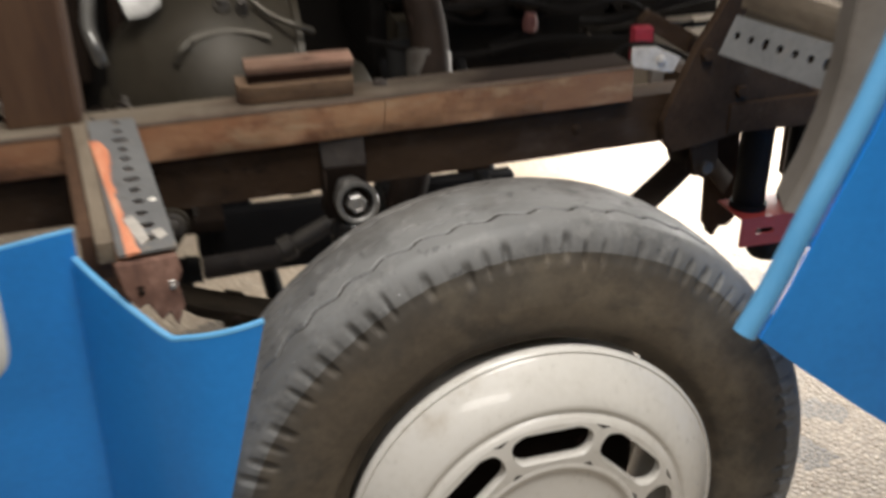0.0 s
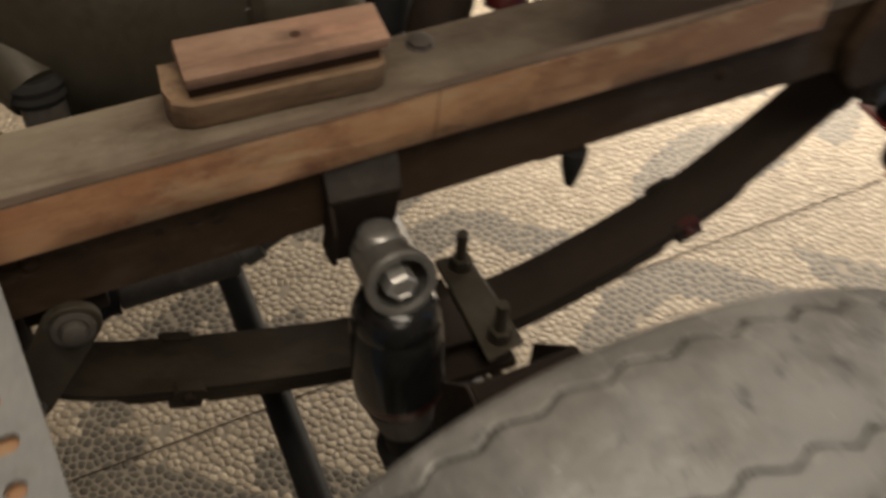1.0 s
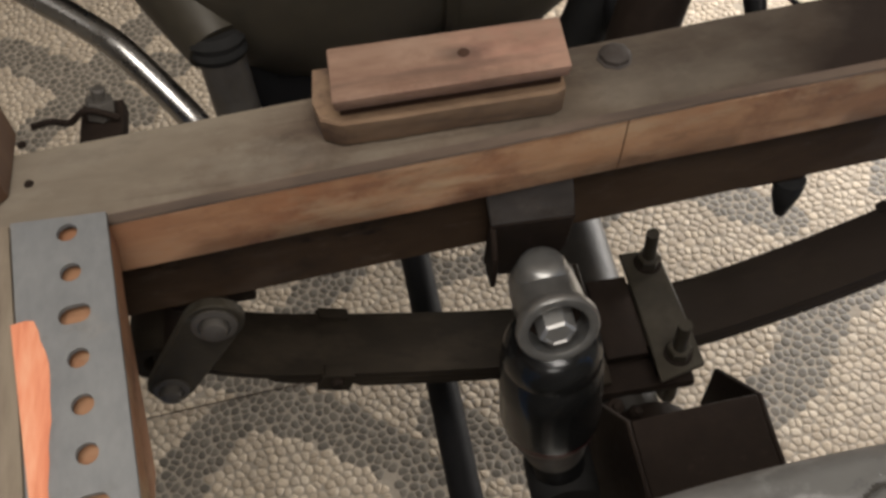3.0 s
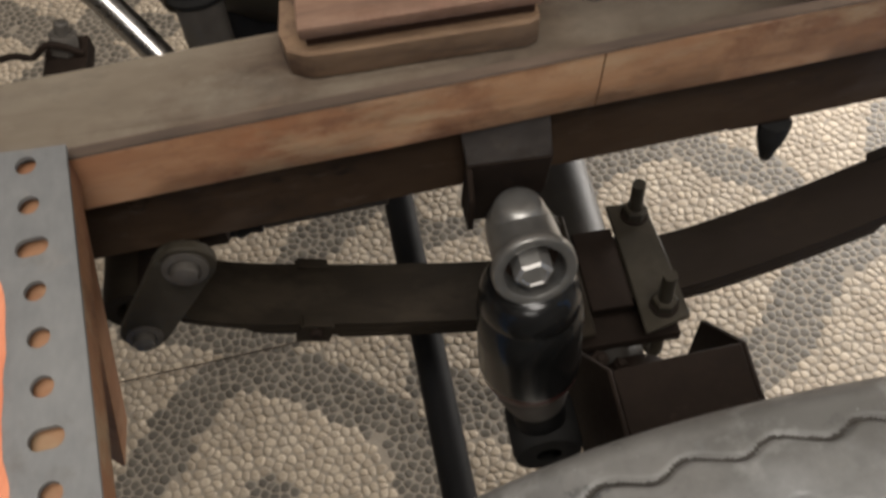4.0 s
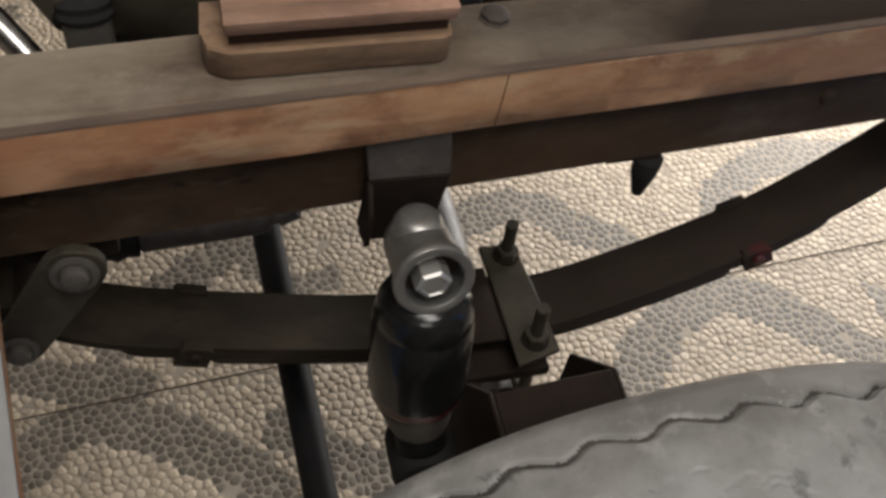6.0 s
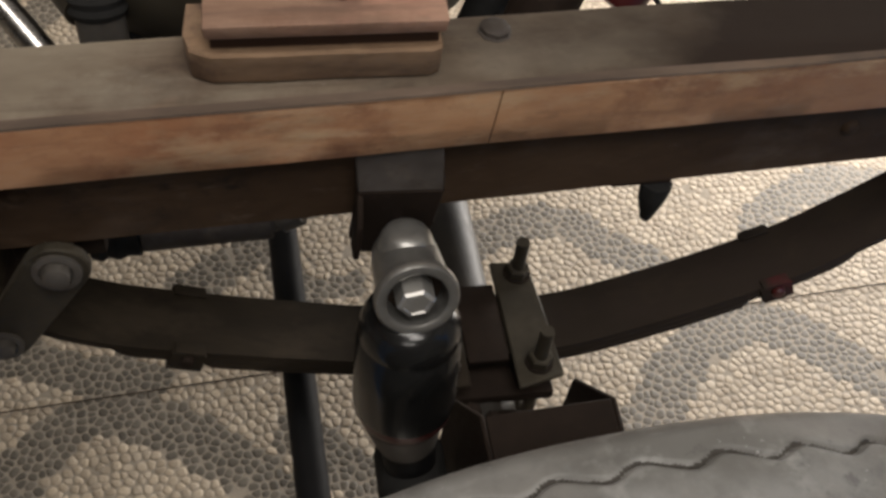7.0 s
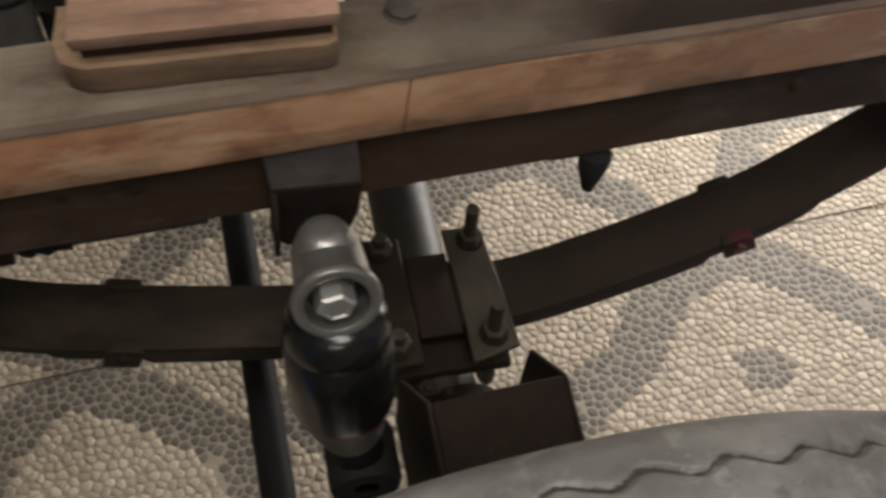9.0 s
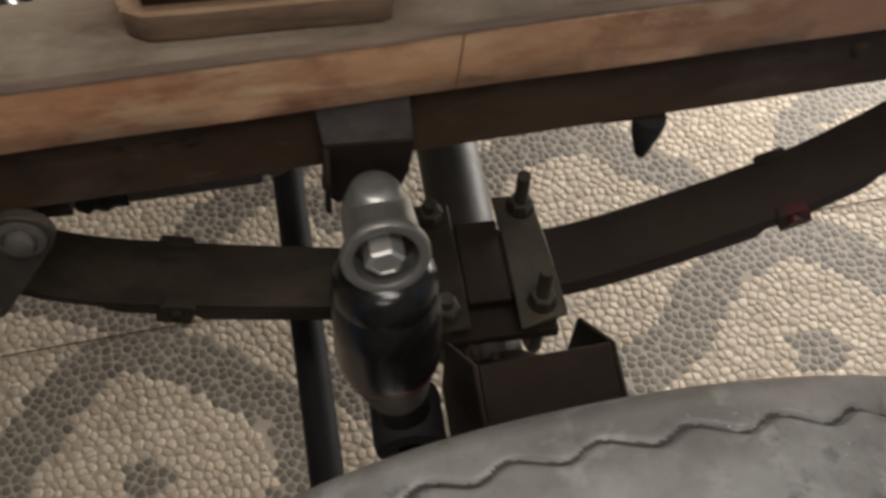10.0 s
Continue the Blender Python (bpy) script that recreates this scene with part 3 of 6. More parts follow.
def slotted_strip(bm, length, width, thick, holes, m, hole_r=0.0055, slot=0.0, pitch=0.0245, first=0.014, off=0.0, alternate=False, slot_y=0.0, skew=0.0):
    """A flat strip along local y with a row of punched holes, placed by the matrix m."""
    made = []
    h = width / 2
    y0 = 0.0
    for k in range(holes):
        y1 = first + pitch * (k + 0.5) if k < holes - 1 else length
        cy = first + pitch * k
        sl = slot if not alternate or k % 4 == 2 else 0.0
        loop = []
        for a in range(16):
            t = 2 * math.pi * a / 16
            loop.append((off + hole_r * math.cos(t) + (sl if math.cos(t) > 0 else -sl), cy + hole_r * math.sin(t) + (slot_y if math.sin(t) > 0 else -slot_y)))
        sk = skew * h if k == 0 else 0.0
        outer = [(-h, y0 - sk), (h, y0 + sk), (h, y1), (-h, y1)]
        n = len(loop)
        inner = [bm.verts.new((x, y, 0)) for x, y in loop]
        # each side of the cell fans to a quarter of the hole
        corner = [bm.verts.new((x, y, 0)) for x, y in outer]
        quarter = {0: (11, 12, 13), 1: (14, 15, 0, 1, 2), 2: (2, 3, 4, 5, 6), 3: (6, 7, 8, 9, 10)}
        order = [10, 14, 2, 6]
        faces = []
        for s in range(4):
            a, b = order[s], order[(s + 1) % 4]
            idx = [a]
            while idx[-1] != b:
                idx.append((idx[-1] + 1) % n)
            faces.append(bm.faces.new([corner[s], corner[(s + 1) % 4]] + [inner[i] for i in reversed(idx)]))
        made += faces
        y0 = y1
    verts = list({v for f in made for v in f.verts})
    bmesh.ops.remove_doubles(bm, verts=verts, dist=1e-6)
    made = [f for f in bm.faces if f.is_valid]
    ext = bmesh.ops.extrude_face_region(bm, geom=made)
    bmesh.ops.translate(bm, verts=[g for g in ext["geom"] if isinstance(g, bmesh.types.BMVert)], vec=(0, 0, thick))
    bmesh.ops.transform(bm, matrix=m, verts=bm.verts)
    return bm


# ---- the room ----
def floor_slab():
    bm = bmesh.new()
    box(bm, -4.2, 4.2, -4.2, 4.4, -0.10, 0.0)
    return solid("floor", bm, M_GROUT, "pebble mosaic floor in cream and grey set in mortar", "floor", kind="structure")


FLOOR = floor_slab()
for nm, b in (("wall_north", (-4.2, 4.2, 4.2, 4.4)), ("wall_south", (-4.2, 4.2, -4.2, -4.0)), ("wall_west", (-4.2, -4.0, -4.0, 4.2))):
    w_bm = bmesh.new()
    box(w_bm, b[0], b[1], b[2], b[3], 0.0, 2.8)
    solid(nm, w_bm, M_WALL, "plain off-white plastered wall of the workshop", "wall", kind="structure")
# Unseen wall; its opening is made up to hold the side light.
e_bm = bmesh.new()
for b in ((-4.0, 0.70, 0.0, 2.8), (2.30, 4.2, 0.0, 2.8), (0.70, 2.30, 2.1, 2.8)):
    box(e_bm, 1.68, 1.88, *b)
solid("wall_east", e_bm, M_WALL, "off-white plastered wall with an opening added for the side light", "wall", kind="structure")
c_bm = bmesh.new()
box(c_bm, -4.2, 4.2, -4.2, 4.4, 2.8, 2.9)
solid("ceiling", c_bm, M_WALL, "plain off-white plastered workshop ceiling", "ceiling", kind="structure")


# ---- chassis rail and the wooden sill on it ----
def zb(x):
    return 0.755


def zr(x):
    return 0.682


SKEW = 0.057   # the chassis stands slightly askew to the x axis

def chassis_rail():
    t = thing("chassis_rail", (0.1, 0.03, 0.62), "dark rusty steel chassis rail under the wooden sill", "chassis rail")
    x0, x1 = -0.95, 1.15
    for nm, y0, y1, lo, hi in (("web", 0.020, 0.026, 0.0, None), ("lower_flange", 0.0265, 0.070, 0.0, 0.005), ("upper_flange", 0.0265, 0.070, None, None)):
        bm = bmesh.new()
        rows = []
        for x in (x0, 0.0, x1):
            a, b = (zb(x) - 0.007, zb(x) - 0.002) if nm == "upper_flange" else (zr(x) + lo, zb(x) - 0.002 if hi is None else zr(x) + hi)
            rows.append([bm.verts.new((x, y + SKEW * x, z)) for y, z in ((y0, a), (y1, a), (y1, b), (y0, b))])
        for ra, rb in zip(rows, rows[1:]):
            for k in range(4):
                bm.faces.new([ra[k], ra[(k + 1) % 4], rb[(k + 1) % 4], rb[k]])
        bm.faces.new(rows[0])
        bm.faces.new(rows[-1][::-1])
        bmesh.ops.bevel(bm, geom=[e for e in bm.edges if len(e.link_faces) == 2 and e.calc_face_angle(0) > 1], offset=0.0015, segments=2, affect="EDGES")
        part(nm, bm, M_RAIL, t)
    for x, dz in ((-0.285, 0.048), (0.275, 0.036)):
        bm = bmesh.new()
        lathe(bm, [(0.007, 0), (0.006, 0.002), (0.003, 0.0035), (0, 0.004)], (x, 0.020 + SKEW * x, zr(x) + dz), (0, -1, 0), 14)
        part("rivet", bm, M_RAIL, t)
    return t


chassis_rail()


def sill_beam():
    t = thing("sill_beam", (-0.1, 0.03, 0.75), "reddish-brown wooden sill beam with a weathered grey top", "sill beam")

    def length(x0, x1, section, lean0=0.0, lean1=0.0, n=30, dark_faces=0):
        bm = bmesh.new()
        rows = []
        for i in range(n + 1):
            x = x0 + (x1 - x0) * i / n
            lean = lean0 if i == 0 else lean1 if i == n else 0
            rows.append([bm.verts.new((x + lean * (z - 0.755) / 0.04, y + SKEW * x, z)) for y, z in section(x)])
        for a, b in zip(rows, rows[1:]):
            m = len(a)
            for k in range(m):
                bm.faces.new([a[k], a[(k + 1) % m], b[(k + 1) % m], b[k]]).material_index = 1 if k < dark_faces else 0
        bm.faces.new(rows[0])
        bm.faces.new(rows[-1][::-1])
        return bm

    def back(x):
        return 0.0665 if x > -0.45 else 0.072

    def front_section(x):
        wob = 0.0014 * noise.noise(Vector((x * 9, 1.7, 0)))
        return [(wob + 0.0012, zb(x)), (wob, zb(x) + 0.0015), (wob * 0.4 - 0.0003, zb(x) + 0.02), (wob, 0.7985), (wob + 0.0012, 0.7998), (0.03, 0.7998), (0.03, zb(x))]

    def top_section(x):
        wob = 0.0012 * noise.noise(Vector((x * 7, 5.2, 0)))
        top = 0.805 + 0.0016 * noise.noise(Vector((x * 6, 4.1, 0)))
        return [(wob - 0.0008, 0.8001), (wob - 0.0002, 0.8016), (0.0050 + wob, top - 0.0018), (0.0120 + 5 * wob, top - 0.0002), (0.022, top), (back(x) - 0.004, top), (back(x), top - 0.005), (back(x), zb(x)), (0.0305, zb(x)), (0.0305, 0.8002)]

    part("plank", length(-0.95, -0.0005, front_section, 0.0, 0.0036), M_WOOD, t)
    part("plank", length(0.0005, 0.348, front_section, 0.0036, 0.0), M_WOOD, t)
    # Front edge faces of the top plank are darker than its top.
    part("top_plank", length(-0.95, 0.348, top_section, dark_faces=2, n=120), [M_WOODTOP, M_EDGE], t, "weathered grey top plank")
    bm = bmesh.new()
    lathe(bm, [(0.0112, 0), (0.0112, 0.0008), (0.0096, 0.0012), (0.0096, 0.0040), (0.0082, 0.0052), (0.004, 0.0057), (0, 0.0058)], (0.0070, 0.0480, 0.8044), (0.05, 0, 1), 8)
    part("bolt_head", bm, M_BRACKET, t, "dull grey worn bolt head")
    bm = bmesh.new()
    plate(bm, [(0.3486, 0.030, 0.826), (0.384, 0.030, 0.824), (0.421, 0.030, 0.806), (0.412, 0.030, 0.787), (0.398, 0.030, 0.788), (0.3486, 0.030, 0.800)], 0.003, (0, 1, 0), 0.0006)
    lathe(bm, [(0.0065, 0), (0.0065, 0.003), (0.004, 0.0045), (0, 0.005)], (0.392, 0.0300, 0.806), (0, -1, 0), 12)
    part("end_tag", bm, M_FILLER, t, "pale scuffed metal tag at the end")
    for x, y in ((-0.345, 0.018), (-0.352, 0.05)):
        bm = bmesh.new()
        lathe(bm, [(0.003, 0), (0.0025, 0.0012), (0, 0.0015)], (x, y, 0.805), (0, 0, 1), 10)
        part("nail_head", bm, M_RUST, t)
    return t


sill_beam()


def packing_block():
    t = thing("packing_block", (-0.10, 0.02, 0.806), "stepped wooden packing block bolted on the sill beam", "wood block")
    bm = bmesh.new()
    out = [(-0.174, 0.048), (-0.176, 0.026), (-0.1730, 0.0150), (-0.162, 0.0088), (-0.130, 0.0080), (-0.100, 0.0088), (-0.040, 0.0084), (-0.034, 0.011), (-0.033, 0.048)]
    rows = []
    for f, z in ((0.0, 0.8068), (0.15, 0.8085), (0.9, 0.8290), (0.7, 0.8312)):
        rows.append([bm.verts.new((x, y - 0.0065 * f if y < 0.04 else y, z)) for x, y in out])
    for ra, rb in zip(rows, rows[1:]):
        for k in range(len(out)):
            bm.faces.new([ra[k], ra[(k + 1) % len(out)], rb[(k + 1) % len(out)], rb[k]])
    bm.faces.new(rows[0])
    bm.faces.new(rows[-1][::-1])
    part("lower_board", bm, M_BOARD, t, "worn brown lower board")
    # Recessed strip, its dark colour standing for the shade between the boards.
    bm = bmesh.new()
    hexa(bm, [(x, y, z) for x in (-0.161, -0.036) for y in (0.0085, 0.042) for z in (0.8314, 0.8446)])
    part("spacer", bm, M_GROOVE, t, "recessed spacer strip coloured dark as in shade")
    bm = bmesh.new()
    hexa(bm, [(-0.163, -0.0015, 0.8446), (-0.164, -0.0040, 0.8545), (-0.164, 0.043, 0.8446), (-0.163, 0.0360, 0.8570), (-0.034, -0.0010, 0.8446), (-0.033, -0.0040, 0.8550), (-0.033, 0.043, 0.8446), (-0.032, 0.0335, 0.8575)], 0.0022)
    top = part("upper_block", bm, M_BLOCK, t, "pale pinkish wooden block with a drilled hole")
    # Flat dark disc; its colour stands for the shade inside the hole.
    bm = bmesh.new()
    lathe(bm, [(0.0036, 0.0), (0.0030, 0.0003), (0, 0.0003)], (-0.0890, 0.0175, 0.8561), (0, -0.06, 1), 18)
    part("drilled_hole", bm, M_GROOVE, top)
    return t


packing_block()


def bump_stop():
    x = 0.139
    t = thing("bump_stop", (x, 0.03, 0.64), "black pointed rubber bump stop under the chassis rail", "bump stop")
    bm = bmesh.new()
    e = SKEW * x + 0.007
    plate(bm, [(x - 0.034, 0.014 + e, zr(x) - 0.0020), (x + 0.010, 0.014 + e, zr(x) - 0.0005), (x + 0.010, 0.046 + e, zr(x) - 0.0005), (x - 0.012, 0.047 + e, zr(x) - 0.0015), (x - 0.022, 0.040 + e, zr(x) - 0.0045), (x - 0.034, 0.036 + e, zr(x) - 0.003)], 0.004, (0, 0, -1), 0.0008)
    part("base_plate", bm, M_RUST, t)
    bm = bmesh.new()
    rings = []
    for h, rx, ry in ((0.0045, 0.0105, 0.009), (0.010, 0.0108, 0.0095), (0.015, 0.0104, 0.0095), (0.020, 0.0098, 0.0088), (0.0420, 0.0042, 0.0040), (0.0440, 0.0026, 0.0026)):
        rings.append([bm.verts.new((x + 0.0006 + rx * math.cos(a) * (1 + 0.10 * abs(math.cos(2 * a))), 0.0300 + ry * math.sin(a) * (1 + 0.10 * abs(math.cos(2 * a))), zr(x) - h)) for a in (2 * math.pi * (k + 0.5) / 12 for k in range(12))])
    for a, b in zip(rings, rings[1:]):
        for k in range(12):
            bm.faces.new([a[k], a[(k + 1) % 12], b[(k + 1) % 12], b[k]])
    bm.faces.new(rings[0])
    bm.faces.new(rings[-1][::-1])
    part("cone", bm, M_RUBBER, t)
    return t


bump_stop()


# ---- leaf spring ----
SPRING_KNOTS = ((-0.335, 0.592), (-0.30, 0.556), (-0.26, 0.531), (-0.20, 0.507), (-0.13, 0.482), (-0.05, 0.458), (0.04, 0.446), (0.12, 0.445), (0.20, 0.464), (0.27, 0.488), (0.325, 0.512), (0.37, 0.541), (0.41, 0.570), (0.445, 0.598), (0.478, 0.628))


def spring_top(x):
    k = SPRING_KNOTS
    x = min(max(x, k[0][0]), k[-1][0])
    for i in range(len(k) - 1):
        if x <= k[i + 1][0]:
            (x1, z1), (x2, z2) = k[i], k[i + 1]
            x0, z0 = k[max(i - 1, 0)]
            x3, z3 = k[min(i + 2, len(k) - 1)]
            m1, m2 = (z2 - z0) / (x2 - x0), (z3 - z1) / (x3 - x1)
            h = x2 - x1
            s = (x - x1) / h
            return (2 * s ** 3 - 3 * s * s + 1) * z1 + (s ** 3 - 2 * s * s + s) * h * m1 + (3 * s * s - 2 * s ** 3) * z2 + (s ** 3 - s * s) * h * m2
    return k[-1][1]


def spring_mid(x):
    return 0.058 + 0.052 * (x + 0.25)


def leaf_spring():
    t = thing("leaf_spring", (0.04, 0.07, 0.43), "dark brown steel leaf spring with rusty clips", "leaf spring")
    half = 0.0300
    for (x0, x1, drop) in ((-0.335, 0.478, 0.0), (-0.275, 0.385, 0.0074), (-0.21, 0.30, 0.0148)):
        bm = bmesh.new()
        n = 60
        rows = []
        for i in range(n + 1):
            x = x0 + (x1 - x0) * i / n
            taper = 1.0 if drop == 0 else min(1.0, 0.55 + 9 * min(x - x0, x1 - x) / 0.5)
            s = (spring_top(x + 0.004) - spring_top(x - 0.004)) / 0.008
            nx, nz = -s / math.hypot(1, s), 1 / math.hypot(1, s)
            y, h = spring_mid(x), half * taper
            ring = [(-h, 0), (-h, -0.0066), (h, -0.0066), (h, 0)]
            rows.append([bm.verts.new((x + nx * (d - drop), y + dy, spring_top(x) + nz * (d - drop))) for dy, d in ring])
        for a, b in zip(rows, rows[1:]):
            for k in range(4):
                bm.faces.new([a[k], a[(k + 1) % 4], b[(k + 1) % 4], b[k]])
        bm.faces.new(rows[0])
        bm.faces.new(rows[-1][::-1])
        bmesh.ops.bevel(bm, geom=[e for e in bm.edges if abs((e.verts[0].co - e.verts[1].co).normalized().x) > 0.6 and e.calc_face_angle(0) > 1], offset=0.0012, segments=1, affect="EDGES")
        part("leaf", bm, M_SPRING, t)
    for x in (-0.207, 0.305):
        bm = bmesh.new()
        s = math.atan((spring_top(x + 0.01) - spring_top(x - 0.01)) / 0.02)
        m = Matrix.Translation((x, spring_mid(x), spring_top(x))) @ Matrix.Rotation(-s, 4, "Y")
        thick = 0.017
        for b in ((-0.012, 0.012, -0.0340, -0.0235, 0.0005, 0.0028), (-0.013, 0.013, 0.0235, 0.0340, 0.0005, 0.0028), (-0.014, 0.014, -0.0340, 0.0340, -thick - 0.004, -thick - 0.0005), (-0.014, 0.014, -0.0340, -0.0300, -thick, 0.0005), (-0.014, 0.014, 0.0300, 0.0340, -thick, 0.0005)):
            box(bm, *b, bevel=0.0008, turn=m)
        clip = part("clip", bm, M_SPRING if x < 0 else M_CLIP, t, "folded strap clip with traces of red paint" if x > 0 else "folded strap clip")
        bm = bmesh.new()
        lathe(bm, [(0.006, 0), (0.006, 0.003), (0.004, 0.005), (0, 0.0055)], m @ Vector((0.0, -0.0340, -0.006)), (0, -1, 0.1), 14)
        part("rivet", bm, M_REDBAND if x > 0 else M_RUST, clip)
    for x, z in ((-0.335, 0.581), (0.486, 0.632)):
        bm = bmesh.new()
        y = spring_mid(x)
        lathe(bm, [(0.012, -half), (0.022, -half), (0.022, half), (0.012, half), (0.012, -half)], (x, y, z), (0, 1, 0), 24)
        part("spring_eye", bm, M_SPRING, t)
    return t


leaf_spring()


def shackle():
    t = thing("spring_shackle", (-0.30, 0.05, 0.58), "greasy olive-grey spring shackle with two pins", "shackle")
    up, lo = Vector((-0.272, 0, 0.668)), Vector((-0.322, 0, 0.592))
    d = (lo - up).normalized()
    nrm = Vector((-d.z, 0, d.x))
    for y in (-0.006, 0.096):
        bm = bmesh.new()
        out = []
        for c, a0 in ((up, 0), (lo, math.pi)):
            for k in range(9):
                a = a0 - math.pi / 2 + math.pi * k / 8
                out.append(c + (nrm * math.sin(a) * -1 - d * math.cos(a)) * (0.0205 if c is up else 0.0175))
        plate(bm, [(p.x, y, p.z) for p in out], 0.008, (0, 1, 0), 0.001)
        part("shackle_plate", bm, M_OLIVE if y < 0 else M_RUST, t)
    for c, r in ((up, 0.0155), (lo, 0.0130)):
        bm = bmesh.new()
        lathe(bm, [(0.010, 0.0), (r, 0.0), (r, 0.003), (r * 0.72, 0.004), (r * 0.70, 0.002), (r * 0.62, 0.002), (r * 0.55, 0.009), (r * 0.3, 0.011), (0, 0.011)], (c.x, -0.0062, c.z), (0, -1, 0.12), 24)
        part("pin_head", bm, M_DUSTY, t, "worn grey shackle pin head")
        bm = bmesh.new()
        rod(bm, (c.x, 0.0, c.z), (c.x, 0.1, c.z), 0.0095)
        part("pin", bm, M_RUST, t)
    bm = bmesh.new()
    hexa(bm, [(x, y, z) for x in (-0.305, -0.245) for y in (0.0195, 0.090) for z in (0.650, 0.6835)], 0.003)
    part("hanger", bm, M_RUST, t)
    return t


shackle()


# ---- axle, U-bolts, mounting plate ----
def front_axle():
    t = thing("front_axle", (0.035, 0.3, 0.36), "dusty steel axle tube across the chassis", "axle")
    bm = bmesh.new()
    rod(bm, (0.0445, -0.22, 0.380), (0.0385, 1.05, 0.384), 0.0315, seg=32, chamfer=0.003)
    part("axle_tube", bm, M_AXLE, t)
    bm = bmesh.new()
    hexa(bm, [(x, y, z) for x in (-0.022, 0.104) for y in (0.0150, 0.128) for z in (0.4090, 0.4215)], 0.002)
    part("spring_seat", bm, M_RUST, t)
    bm = bmesh.new()
    lathe(bm, [(0, 0), (0.145, 0.0), (0.150, 0.004), (0.150, 0.055), (0.142, 0.062), (0.05, 0.070), (0, 0.070)], (0.078, -0.235, 0.425), (0, -1, 0.03), 48)
    part("brake_drum", bm, M_RUST, t, "dark rusty brake drum")
    return t


front_axle()


def ubolt(x, y0, y1, ztop, label):
    t = thing("u_bolt", (x, (y0 + y1) / 2, 0.37), label, "U-bolt", group="U-bolts of the spring")
    bm = bmesh.new()
    tube(bm, [(x, y0, ztop), (x, y0, 0.43), (x, y0, 0.370), (x, (y0 + y1) / 2, 0.345), (x, y1, 0.370), (x, y1, 0.43), (x, y1, ztop + 0.002)], 0.0062, 12, 5)
    part("bolt_bar", bm, M_OLIVE, t)
    for y in (y0, y1):
        bm = bmesh.new()
        lathe(bm, [(0.0065, 0), (0.0128, 0), (0.0128, 0.0018), (0.0065, 0.0018)], (x, y, 0.4526), (0, 0, 1), 20)
        part("washer", bm, M_RUST, t)
        bm = bmesh.new()
        hexnut(bm, (x, y, 0.4545), (0.03, 0, 1), 0.0195, 0.0100)
        part("nut", bm, M_OLIVE, t, "oily olive-grey hexagon nut")
    return t


ubolt(0.0875, 0.1270, 0.0275, 0.499, "rusty U-bolt with threaded ends through the clamp plate")
ubolt(0.0050, 0.1270, 0.0275, 0.474, "rusty U-bolt close behind the shock absorber")


def clamp_plate(corners, mat):
    bm = bmesh.new()
    plate(bm, [(x, y, 0.4466) for x, y in corners], 0.0056, (0, 0, 1), 0.0012)
    return solid("clamp_plate", bm, mat, "dark steel clamp plate lying on the leaf spring", "clamp plate", group="clamp plates of the spring")


clamp_plate([(0.0660, 0.0040), (0.1080, 0.0140), (0.1045, 0.080), (0.1003, 0.1410), (0.0640, 0.1430), (0.0655, 0.070)], M_OLIVE)
clamp_plate([(-0.0150, 0.0080), (0.0240, 0.0100), (0.0230, 0.140), (-0.0140, 0.142)], M_SPRING)
bm0 = bmesh.new()
box(bm0, 0.0255, 0.0630, 0.034, 0.118, 0.4462, 0.4512, 0.002)
solid("spring_pad", bm0, M_RUST, "dark rusty pad between the clamp plates", "spring pad")


def steering_bracket():
    """A folded channel, open below, with slant-cut side flanges."""
    t = thing("steering_bracket", (0.06, -0.10, 0.40), "dark brown folded steel channel bracket behind the wheel", "bracket")
    bm = bmesh.new()
    plate(bm, [(0.0128, -0.0635, 0.530), (0.0440, -0.0615, 0.530), (0.1140, -0.0580, 0.530), (0.1125, -0.0950, 0.530), (0.1125, -0.200, 0.526), (0.0128, -0.200, 0.526)], 0.004, (0, 0, -1), 0.0010)
    part("web", bm, M_RUST, t)
    bm = bmesh.new()
    plate(bm, [(0.1141, -0.0580, 0.5298), (0.1127, 0.0057, 0.4554), (0.1127, 0.0110, 0.380), (0.1127, -0.200, 0.380), (0.1127, -0.200, 0.5258), (0.1127, -0.0950, 0.5298)], 0.0042, (1, 0, 0), 0.0008)
    part("flange", bm, M_RUST, t)
    bm = bmesh.new()
    plate(bm, [(0.0127, -0.0635, 0.5302), (0.0005, -0.0187, 0.4844), (-0.0005, -0.0130, 0.400), (-0.0005, -0.200, 0.400), (0.0127, -0.200, 0.5262)], 0.0038, (-1, 0, 0.15), 0.0008)
    part("flange", bm, M_RUST, t)
    bm = bmesh.new()
    lathe(bm, [(0, 0), (0.030, 0), (0.036, 0.006), (0.038, 0.020), (0.038, 0.052), (0.034, 0.058), (0, 0.060)], (0.056, -0.004, 0.395), (0, -1, 0.10), 36)
    part("knuckle", bm, M_RUST, t, "rounded rusty steering knuckle end")
    for p, r in (((0.0230, -0.004, 0.4300), 0.0075), ((0.0400, -0.010, 0.4270), 0.0055)):
        bm = bmesh.new()
        hexnut(bm, p, (0.1, -0.3, 1), 2 * r, 0.009, 0.014, 0.004)
        part("bolt", bm, M_RUST, t)
    return t


steering_bracket()


